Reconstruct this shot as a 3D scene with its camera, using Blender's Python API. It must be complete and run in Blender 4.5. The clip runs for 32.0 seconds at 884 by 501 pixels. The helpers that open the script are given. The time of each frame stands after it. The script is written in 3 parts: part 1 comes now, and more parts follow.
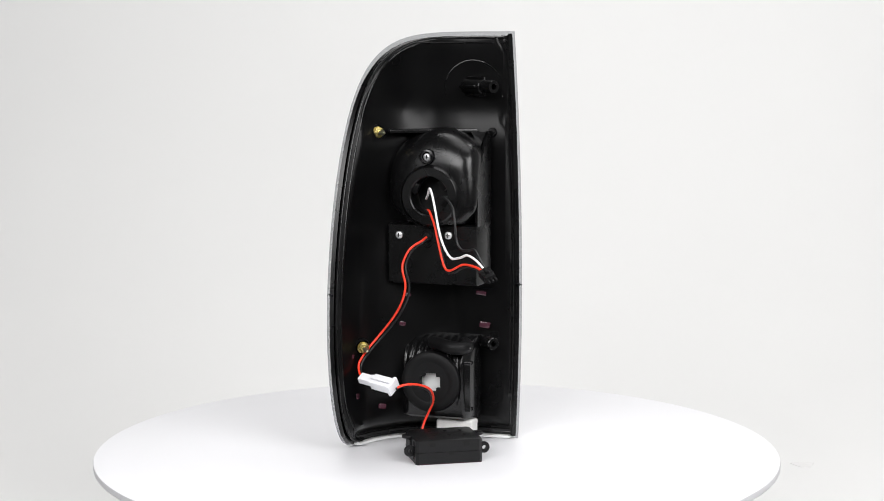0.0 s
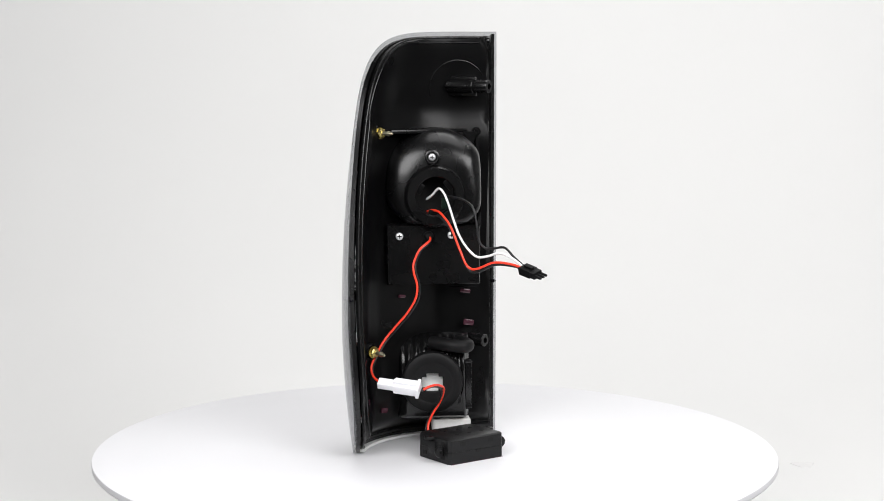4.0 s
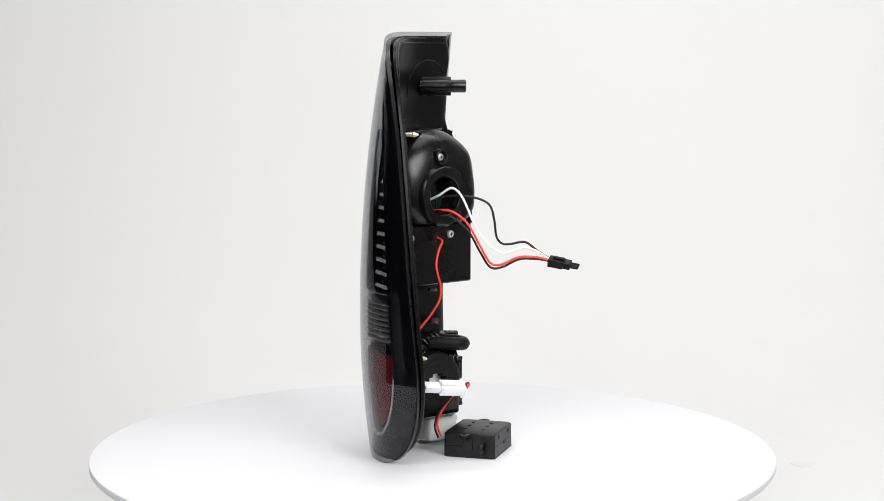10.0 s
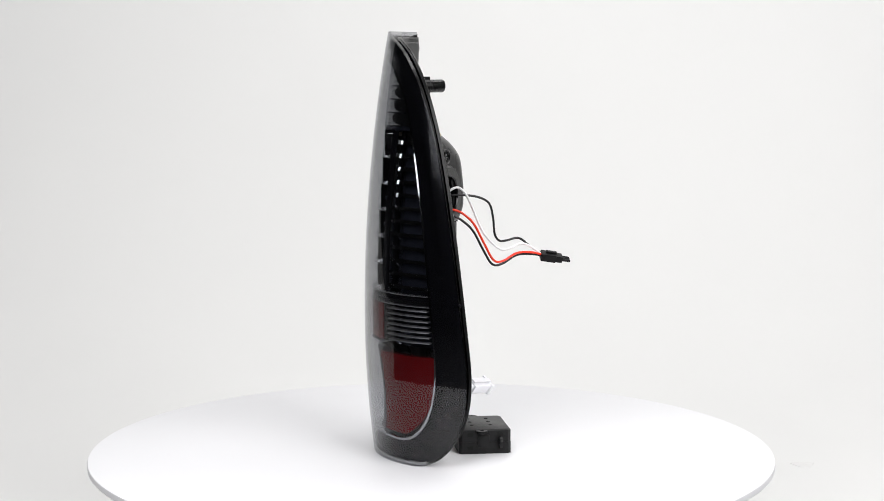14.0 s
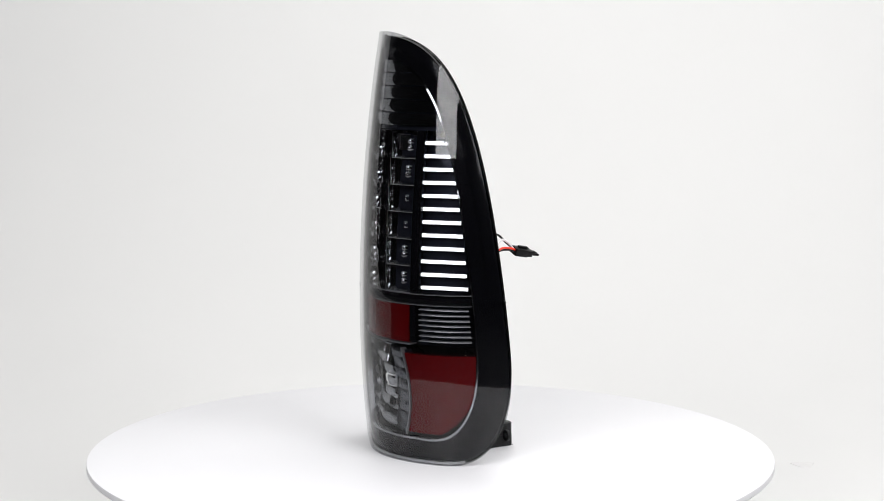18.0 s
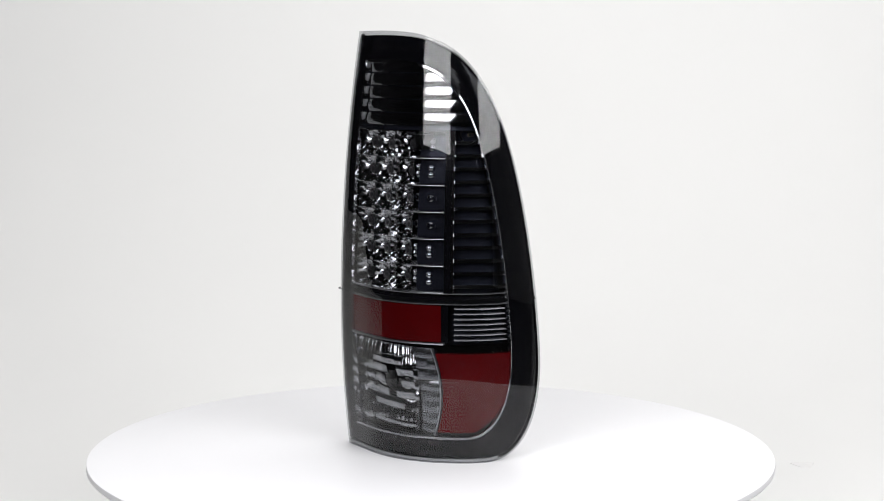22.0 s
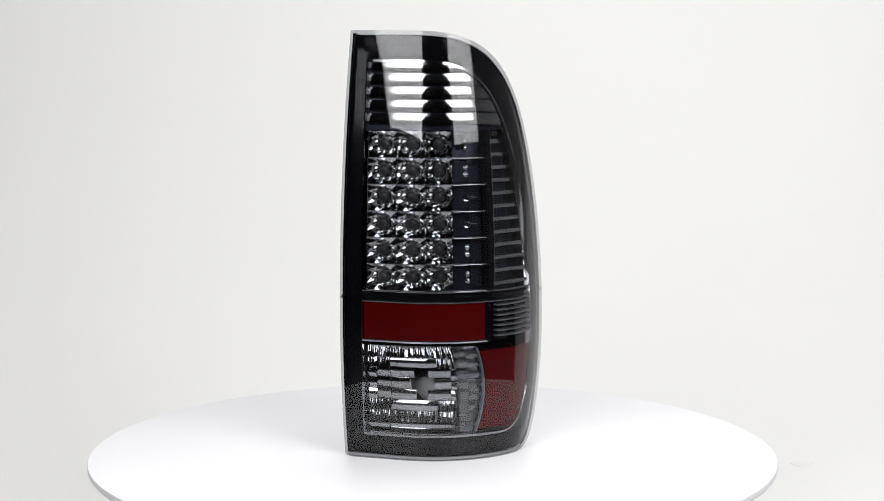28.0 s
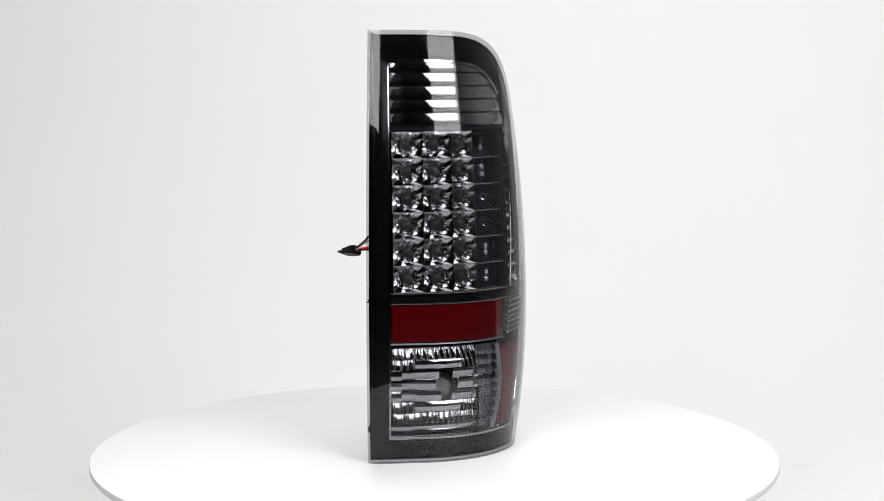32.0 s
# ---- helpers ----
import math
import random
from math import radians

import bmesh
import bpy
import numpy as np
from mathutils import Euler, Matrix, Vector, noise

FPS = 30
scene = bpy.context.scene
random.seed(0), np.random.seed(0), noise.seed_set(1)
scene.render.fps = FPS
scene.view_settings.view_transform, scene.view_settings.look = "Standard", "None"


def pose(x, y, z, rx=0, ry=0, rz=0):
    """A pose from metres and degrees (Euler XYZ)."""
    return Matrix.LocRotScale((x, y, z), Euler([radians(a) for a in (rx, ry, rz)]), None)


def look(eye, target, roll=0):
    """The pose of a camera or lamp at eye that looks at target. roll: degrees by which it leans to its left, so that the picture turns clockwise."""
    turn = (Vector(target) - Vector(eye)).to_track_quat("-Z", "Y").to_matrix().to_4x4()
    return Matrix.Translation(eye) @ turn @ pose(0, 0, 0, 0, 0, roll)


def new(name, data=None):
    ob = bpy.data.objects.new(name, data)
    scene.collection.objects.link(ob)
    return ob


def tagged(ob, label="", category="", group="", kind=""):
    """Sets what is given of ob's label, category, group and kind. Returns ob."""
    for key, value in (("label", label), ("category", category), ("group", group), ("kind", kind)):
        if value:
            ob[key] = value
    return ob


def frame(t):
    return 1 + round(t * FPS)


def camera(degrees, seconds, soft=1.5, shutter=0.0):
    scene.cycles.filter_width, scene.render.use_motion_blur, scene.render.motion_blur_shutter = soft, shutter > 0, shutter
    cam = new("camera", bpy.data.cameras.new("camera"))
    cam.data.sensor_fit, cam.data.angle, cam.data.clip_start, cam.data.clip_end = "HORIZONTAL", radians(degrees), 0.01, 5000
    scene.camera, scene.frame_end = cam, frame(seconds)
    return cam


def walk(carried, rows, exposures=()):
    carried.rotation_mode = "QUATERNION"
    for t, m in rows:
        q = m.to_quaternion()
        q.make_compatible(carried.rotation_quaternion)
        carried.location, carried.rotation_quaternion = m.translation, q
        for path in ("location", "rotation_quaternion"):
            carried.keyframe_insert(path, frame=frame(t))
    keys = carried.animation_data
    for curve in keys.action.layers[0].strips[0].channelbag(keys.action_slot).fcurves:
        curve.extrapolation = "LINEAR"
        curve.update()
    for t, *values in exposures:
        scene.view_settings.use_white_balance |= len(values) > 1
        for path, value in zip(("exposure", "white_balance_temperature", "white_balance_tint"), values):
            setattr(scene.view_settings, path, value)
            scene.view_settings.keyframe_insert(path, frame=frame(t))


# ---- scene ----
SECONDS = 32.0
cam = camera(29.445, SECONDS, soft=0.75)
EYE = pose(0.00745, -1.775, 0.4138, 90 - 6.455, 0, 0)
walk(cam, [(0, EYE), (SECONDS, EYE)])

# ---- world and light ----
world = bpy.data.worlds.new("studio_world")
scene.world = world
world.use_nodes = True
world.node_tree.nodes["Background"].inputs[0].default_value = (0.95, 0.97, 1.0, 1)
world.node_tree.nodes["Background"].inputs[1].default_value = 0.02


def softbox(name, eye, target, wide, high, watts, colour=(1, 0.993, 0.998)):
    lamp = bpy.data.lights.new(name, "AREA")
    lamp.shape, lamp.size, lamp.size_y = "RECTANGLE", wide, high
    lamp.energy, lamp.color = watts, colour
    ob = new(name, lamp)
    ob.matrix_world = look(eye, target)
    return ob


softbox("softbox_front_a", (-0.702, -1.438, 1.084), (0, 0, 0.071), 0.93, 1.05, 26.5)
softbox("softbox_front_b", (0.997, -1.252, 1.084), (0, 0, 0.071), 0.94, 1.05, 26.5)
# two unseen lamps, added to brighten the table and the paper sweep
softbox("overhead_fill", (0.5, -0.1, 2.4), (0.5, -0.1, 0), 1.4, 1.2, 13)
softbox("backdrop_light", (0.6, 1.0, 3.05), (0.5, 2.3, 1.75), 2.8, 0.6, 65)


# ---- materials ----
def material(name, colour, rough=0.5, metal=0.0, grain=0.0, size=400.0, bump=0.0, spec=0.5, coat=0.0, stain=0.0):
    mat = bpy.data.materials.new(name)
    mat.use_nodes = True
    n, l = mat.node_tree.nodes, mat.node_tree.links
    b = n["Principled BSDF"]
    b.inputs["Base Color"].default_value = (*colour, 1)
    b.inputs["Roughness"].default_value = rough
    b.inputs["Metallic"].default_value = metal
    b.inputs["Specular IOR Level"].default_value = spec
    b.inputs["Coat Weight"].default_value = coat
    b.inputs["Coat Roughness"].default_value = 0.06
    if grain or bump or stain:
        tc = n.new("ShaderNodeTexCoord")
        fine = n.new("ShaderNodeTexNoise")
        fine.inputs["Scale"].default_value, fine.inputs["Detail"].default_value = size, 4
        broad = n.new("ShaderNodeTexNoise")
        broad.inputs["Scale"].default_value, broad.inputs["Detail"].default_value = size / 25, 3
        for t in (fine, broad):
            l.new(tc.outputs["Object"], t.inputs["Vector"])
        if grain or stain:
            mix = n.new("ShaderNodeMix")
            mix.data_type = "RGBA"
            add = n.new("ShaderNodeMath")
            add.operation = "ADD"
            m1, m2 = n.new("ShaderNodeMath"), n.new("ShaderNodeMath")
            m1.operation = m2.operation = "MULTIPLY"
            m1.inputs[1].default_value, m2.inputs[1].default_value = grain, stain
            l.new(fine.outputs["Fac"], m1.inputs[0])
            l.new(broad.outputs["Fac"], m2.inputs[0])
            l.new(m1.outputs[0], add.inputs[0])
            l.new(m2.outputs[0], add.inputs[1])
            l.new(add.outputs[0], mix.inputs["Factor"])
            mix.inputs["A"].default_value = (*colour, 1)
            mix.inputs["B"].default_value = (*[min(1, c * 0.55 + 0.01) for c in colour], 1)
            l.new(mix.outputs["Result"], b.inputs["Base Color"])
            rmap = n.new("ShaderNodeMapRange")
            rmap.inputs["To Min"].default_value = max(0, rough - 0.12 * (grain + stain))
            rmap.inputs["To Max"].default_value = min(1, rough + 0.2 * (grain + stain))
            l.new(broad.outputs["Fac"], rmap.inputs["Value"])
            l.new(rmap.outputs[0], b.inputs["Roughness"])
        if bump:
            bp = n.new("ShaderNodeBump")
            bp.inputs["Strength"].default_value, bp.inputs["Distance"].default_value = bump, 0.0006
            l.new(fine.outputs["Fac"], bp.inputs["Height"])
            l.new(bp.outputs["Normal"], b.inputs["Normal"])
    return mat


def clear_plastic(name, tint, ior=1.49, rough=0.01, gloss=1.0):
    """Thin moulded plastic: what passes is tinted, the gloss follows Fresnel."""
    mat = bpy.data.materials.new(name)
    mat.use_nodes = True
    n, l = mat.node_tree.nodes, mat.node_tree.links
    n.remove(n["Principled BSDF"])
    pas, gl = n.new("ShaderNodeBsdfTransparent"), n.new("ShaderNodeBsdfGlossy")
    pas.inputs[0].default_value = (*tint, 1)
    gl.inputs["Roughness"].default_value = rough
    lw, mix = n.new("ShaderNodeLayerWeight"), n.new("ShaderNodeMixShader")
    lw.inputs["Blend"].default_value = 0.5
    p5, ramp = n.new("ShaderNodeMath"), n.new("ShaderNodeMapRange")
    p5.operation, p5.inputs[1].default_value = "POWER", 4.2
    ramp.inputs["To Min"].default_value = gloss * ((ior - 1) / (ior + 1)) ** 2
    ramp.inputs["To Max"].default_value = 0.95 * min(1, gloss)
    l.new(lw.outputs["Facing"], p5.inputs[0])
    l.new(p5.outputs[0], ramp.inputs["Value"])
    l.new(ramp.outputs[0], mix.inputs[0])
    l.new(pas.outputs[0], mix.inputs[1])
    l.new(gl.outputs[0], mix.inputs[2])
    l.new(mix.outputs[0], n["Material Output"].inputs[0])
    return mat


WHITE_BOARD = material("white_lacquered_board", (0.82, 0.82, 0.84), 0.42, grain=0.03, stain=0.04, size=300)
PAPER = material("white_backdrop_paper", (0.77, 0.77, 0.76), 0.9, grain=0.02, stain=0.05, size=120)
SCUFF = material("grey_scuff", (0.79, 0.785, 0.775), 0.9, grain=0.3, size=200)
BOUNCE_WALL = material("pale_bounce_wall", (0.6, 0.6, 0.6), 0.9, grain=0.2, size=40)
DARK_WALL = material("dark_studio_wall", (0.02, 0.02, 0.022), 0.9, grain=0.2, size=40)
BLACK_PLASTIC = material("black_moulded_plastic", (0.0012, 0.0012, 0.0014), 0.26, grain=0.15, stain=0.25, size=700, bump=0.05, spec=0.42)
DRUM_PLASTIC = material("glossy_black_drum_plastic", (0.003, 0.003, 0.0033), 0.18, grain=0.1, stain=0.3, size=500, bump=0.05, spec=0.42)
HOUSING = material("black_housing_plastic", (0.0008, 0.0008, 0.001), 0.28, grain=0.15, stain=0.3, size=500, bump=0.05, spec=0.18)
BLACK_GLOSS = material("black_gloss_bezel", (0.006, 0.006, 0.008), 0.12, stain=0.2, size=300, spec=0.3)
BLACK_MATT = material("black_rubber", (0.003, 0.003, 0.0034), 0.5, grain=0.4, size=900, bump=0.2, spec=0.2)
BOX_PLASTIC = material("black_box_plastic", (0.0045, 0.0045, 0.005), 0.38, grain=0.4, stain=0.3, size=900, bump=0.3, spec=0.26)
SMOKE = clear_plastic("smoked_lens_plastic", (0.54, 0.545, 0.56), rough=0.015, gloss=1.0)
SMOKE_INSIDE = clear_plastic("smoked_lens_inner_face", (0.98, 0.98, 0.98), gloss=0.0)
CHROME = material("vacuum_chrome", (0.86, 0.87, 0.88), 0.07, 1.0, stain=0.15, size=500)
CUP_CHROME = material("bright_cup_chrome", (0.90, 0.905, 0.91), 0.03, 1.0, stain=0.1, size=500)
DARK_CHROME = material("smoked_chrome", (0.045, 0.05, 0.072), 0.16, 0.5, stain=0.2, size=500)
RED = material("deep_red_reflector_plastic", (0.155, 0.001, 0.0025), 0.25, stain=0.2, size=400, spec=0.25)
RED_WIRE = material("red_wire_insulation", (0.95, 0.05, 0.02), 0.38, grain=0.1, size=500)
BLACK_WIRE = material("black_wire_insulation", (0.010, 0.010, 0.011), 0.38, grain=0.2, size=500)
WHITE_WIRE = material("white_wire_insulation", (0.9, 0.9, 0.9), 0.4, grain=0.05, size=500)
NYLON = material("white_nylon", (0.85, 0.85, 0.88), 0.35, grain=0.05, size=300)
FOAM = material("white_foam", (0.75, 0.75, 0.73), 0.95, grain=0.3, stain=0.2, size=500, bump=1.0)
BRASS = material("yellow_zinc_brass", (0.60, 0.50, 0.19), 0.28, 1.0, stain=0.4, size=600)
PALE_BRASS = material("pale_zinc_brass", (0.78, 0.72, 0.52), 0.3, 1.0, stain=0.3, size=600)
SATIN = material("satin_moulded_edge", (0.5, 0.5, 0.52), 0.42, 0.7, stain=0.3, size=600)
STEEL = material("bright_screw_steel", (0.85, 0.85, 0.86), 0.48, 0.8, stain=0.4, size=600)
FROSTED = material("frosted_pale_plastic", (0.85, 0.86, 0.85), 0.6, stain=0.1, size=500)
FROSTED.node_tree.nodes["Principled BSDF"].inputs["Transmission Weight"].default_value = 0.12
BOARD_GREEN = material("green_circuit_board", (0.002, 0.022, 0.010), 0.4, grain=0.3, size=900)


# ---- mesh helpers ----
def mesh_of(bm, name, mat, smooth=True):
    bmesh.ops.recalc_face_normals(bm, faces=bm.faces)
    me = bpy.data.meshes.new(name)
    bm.to_mesh(me)
    bm.free()
    me.materials.append(mat)
    if smooth:
        me.shade_smooth()
        me.set_sharp_from_angle(angle=radians(38))
    return me


def part(name, bm, mat, parent, label="", smooth=True):
    ob = new(name, mesh_of(bm, name, mat, smooth))
    ob.parent = parent
    return tagged(ob, label)


def thing(name, label, category, group=""):
    return tagged(new(name), label, category, group)


def bm_of(verts, faces):
    bm = bmesh.new()
    vs = [bm.verts.new(v) for v in verts]
    for f in faces:
        try:
            bm.faces.new([vs[i] for i in f])
        except ValueError:
            pass
    return bm


def grid_faces(nu, nv, start=0, wrap=False):
    """Quads of a grid whose vertex (i, j) is start + i * nv + j."""
    out = []
    for i in range(nu if wrap else nu - 1):
        for j in range(nv - 1):
            a, b = start + i * nv + j, start + ((i + 1) % nu) * nv + j
            out.append((a, b, b + 1, a + 1))
    return out


def slab(rows_front, rows_back):
    """A solid between two equal grids of points (lists of rows)."""
    nu, nv = len(rows_front), len(rows_front[0])
    verts = [p for r in rows_front for p in r] + [p for r in rows_back for p in r]
    k = nu * nv
    faces = grid_faces(nu, nv) + [tuple(reversed(f)) for f in grid_faces(nu, nv, k)]
    for i in range(nu - 1):
        for j in (0, nv - 1):
            a, b = i * nv + j, (i + 1) * nv + j
            faces.append((a, b, b + k, a + k))
    for j in range(nv - 1):
        for i in (0, nu - 1):
            a, b = i * nv + j, i * nv + j + 1
            faces.append((a, b, b + k, a + k))
    return bm_of(verts, faces)


def lathe(profile, n=24, m=None):
    """A turned solid: profile of (radius, height) about z, then moved by m."""
    verts = [(r * math.cos(2 * math.pi * i / n), r * math.sin(2 * math.pi * i / n), h) for i in range(n) for r, h in profile]
    bm = bm_of(verts, grid_faces(n, len(profile), wrap=True))
    bmesh.ops.remove_doubles(bm, verts=bm.verts, dist=1e-6)
    if m is not None:
        bm.transform(m)
    return bm


def block(sx, sy, sz, bevel, m=None, seg=2):
    bm = bmesh.new()
    bmesh.ops.create_cube(bm, size=1)
    bm.transform(Matrix.Diagonal((sx, sy, sz, 1)))
    if bevel:
        bmesh.ops.bevel(bm, geom=bm.edges[:], offset=bevel, segments=seg, profile=0.6, affect="EDGES")
    if m is not None:
        bm.transform(m)
    return bm


def prism(sx, sy, sz, corner, bevel, m):
    """A box with cut upright corners and softened rims."""
    loops = []
    for h, d in ((-0.5, bevel), (-0.5, 0), (0.5, 0), (0.5, bevel)):
        x, y, k = sx / 2 - d, sy / 2 - d, corner
        z = sz * h + (bevel if h < 0 else -bevel) * (d == 0)
        loops.append([(x - k, -y, z), (x, k - y, z), (x, y - k, z), (x - k, y, z), (k - x, y, z), (-x, y - k, z), (-x, k - y, z), (k - x, -y, z)])
    bm = strip(loops)
    bm.verts.ensure_lookup_table()
    bm.faces.new(list(reversed(bm.verts[0:8])))
    bm.faces.new(bm.verts[24:32])
    bm.transform(m)
    return bm


def join(*bms):
    out = bmesh.new()
    for b in bms:
        me = bpy.data.meshes.new("tmp")
        b.to_mesh(me)
        b.free()
        out.from_mesh(me)
        bpy.data.meshes.remove(me)
    return out


def smooth_line(points, per=8):
    """A Catmull-Rom line through the points."""
    p = [Vector(q) for q in points]
    p = [2 * p[0] - p[1]] + p + [2 * p[-1] - p[-2]]
    out = []
    for i in range(1, len(p) - 2):
        for k in range(per):
            t = k / per
            out.append(0.5 * (2 * p[i] + (p[i + 1] - p[i - 1]) * t + (2 * p[i - 1] - 5 * p[i] + 4 * p[i + 1] - p[i + 2]) * t * t
                              + (3 * p[i] - p[i - 1] - 3 * p[i + 1] + p[i + 2]) * t ** 3))
    return out + [p[-2]]


def tube(line, r, n=10):
    """A round tube along a line, with closed ends."""
    verts, up = [], Vector((0.3, 0.2, 1)).normalized()
    side = None
    for i, p in enumerate(line):
        d = (line[min(i + 1, len(line) - 1)] - line[max(i - 1, 0)]).normalized()
        side = up.cross(d).normalized() if side is None else (side - d * side.dot(d)).normalized()
        o = d.cross(side)
        verts += [p + r * (math.cos(2 * math.pi * k / n) * side + math.sin(2 * math.pi * k / n) * o) for k in range(n)]
    faces = []
    for i in range(len(line) - 1):
        for k in range(n):
            a, b = i * n + k, i * n + (k + 1) % n
            faces.append((a, b, b + n, a + n))
    faces += [tuple(range(n)), tuple(range((len(line) - 1) * n, len(line) * n))]
    return bm_of(verts, faces)


def mm(*v):
    return Vector([c / 1000 for c in v])


# ---- the lamp's outer form: one plan curve, drawn back towards the top, and an outline on it ----
PLAN = [mm(*p) for p in ((95, 49.5, 0), (92.8, 55.6, 0), (88, 57.3, 0), (64, 63.3, 0), (7, 77.9, 0), (-44, 68.2, 0), (-91.2, 34.5, 0), (-111.5, -12, 0), (-113, -42, 0))]
HIGH = 0.4445


def plan_points(n=400):
    """The clamped quadratic spline of the plan, by even arc length."""
    c, raw = PLAN, []
    ends = [c[0]] + [(c[i] + c[i + 1]) / 2 for i in range(1, len(c) - 2)] + [c[-1]]
    for i in range(len(ends) - 1):
        for k in range(60):
            t = k / 60
            raw.append((1 - t) ** 2 * ends[i] + 2 * t * (1 - t) * c[i + 1] + t * t * ends[i + 1])
    raw.append(c[-1])
    dist = np.concatenate([[0], np.cumsum([(raw[i + 1] - raw[i]).length for i in range(len(raw) - 1)])])
    want = np.linspace(0, dist[-1], n)
    return np.interp(want, dist, [p.x for p in raw]), np.interp(want, dist, [p.y for p in raw]), dist[-1]


PX, PY, ARC = plan_points()
PS = np.linspace(0, 1, len(PX))
NX, NY = np.gradient(PY), -np.gradient(PX)
NL = np.hypot(NX, NY)
NX, NY = NX / NL, NY / NL


def set_back(z):
    return (0.296 if z > 0.15 else 0.42) * (z - 0.15) ** 2


def shell(s, z, off=0.0):
    """The point of the lamp's skin at s across (0 the straight edge, 1 the wrapped edge) and height z, off metres under the lens."""
    s = min(max(s, 0), 1)
    q = set_back(z)
    x, y = np.interp(s, PS, PX), np.interp(s, PS, PY)
    nx, ny = np.interp(s, PS, NX), np.interp(s, PS, NY)
    k = math.hypot(nx, ny)
    return Vector((x - off * nx / k + q * (1.6 * s - 0.4), y - off * ny / k - q * min(1, 0.82 + 0.5 * s), z))


def s_at(x_mm):
    """s at which the plan curve reaches that x."""
    return float(np.interp(-x_mm / 1000, -PX, PS))


def top_of(s):
    return 0.1 + 0.3445 * max(0.0, 1 - min(max(s, 0), 1) ** 5.5) ** (1 / 1.3)


def low_of(s):
    t = (s - 0.74) / 0.26
    return 0.1 * (1 - max(0.0, 1 - min(t, 1) ** 2.3) ** (1 / 2.3)) if t > 0 else 0.0


def end_of(z):
    """s of the wrapped edge at height z."""
    if z >= 0.1:
        return max(0.0, 1 - min(1, (z - 0.1) / 0.3445) ** 1.3) ** (1 / 5.5)
    return 0.74 + 0.26 * max(0.0, 1 - ((0.1 - max(z, 0)) / 0.1) ** 2.3) ** (1 / 2.3)


def edge_steps(n):
    """0 to 1, closer together towards 1."""
    return [math.sin(0.5 * math.pi * i / n) ** 0.9 if i else 0.0 for i in range(n + 1)]


def outline(n=60):
    """The outline as (s, z), once around: along the bottom, up the wrapped edge, along the top, down the straight edge."""
    a = edge_steps(n)
    loop = [(s, low_of(s)) for s in a]
    loop += [(s, top_of(s)) for s in reversed(a[:-1])]
    loop += [(0.0, HIGH * (1 - i / 30)) for i in range(1, 30)]
    return loop


def inset(s, z, d):
    k = 2 * d / ARC * (0.35 if s < 0.5 else 0.42)
    return 0.5 + (s - 0.5) * (1 - k), HIGH / 2 + (z - HIGH / 2) * (1 - 2 * d / HIGH)


WIN_S, WIN_W, WIN_Z, WIN_H = 0.092, 0.788, 0.024, 0.3905


def window(s, z):
    """The outline drawn in to the opening of the bezel."""
    return WIN_S + WIN_W * s, WIN_Z + z * WIN_H / HIGH


def window_end(z):
    return WIN_S + WIN_W * end_of((z - WIN_Z) * HIGH / WIN_H)


def strip(loops):
    """A closed band through loops of points with equal counts."""
    n = len(loops[0])
    verts = [p for lp in loops for p in lp]
    faces = []
    for k in range(len(loops) - 1):
        for i in range(n):
            a, b = k * n + i, k * n + (i + 1) % n
            faces.append((a, b, b + n, a + n))
    return bm_of(verts, faces)


def patch(s0, s1, z0, z1, off, thick, ns=10, nz=4):
    """A slab that follows the skin; s0 and s1 may be functions of z, off of (u, v)."""
    front, back = [], []
    for i in range(ns + 1):
        f, b = [], []
        for j in range(nz + 1):
            z = z0 + (z1 - z0) * j / nz
            a = s0(z) if callable(s0) else s0
            e = s1(z) if callable(s1) else s1
            s = a + (e - a) * i / ns
            o = off(i / ns, j / nz) if callable(off) else off
            f.append(shell(s, z, o))
            b.append(shell(s, z, o + thick))
        front.append(f)
        back.append(b)
    return slab(front, back)


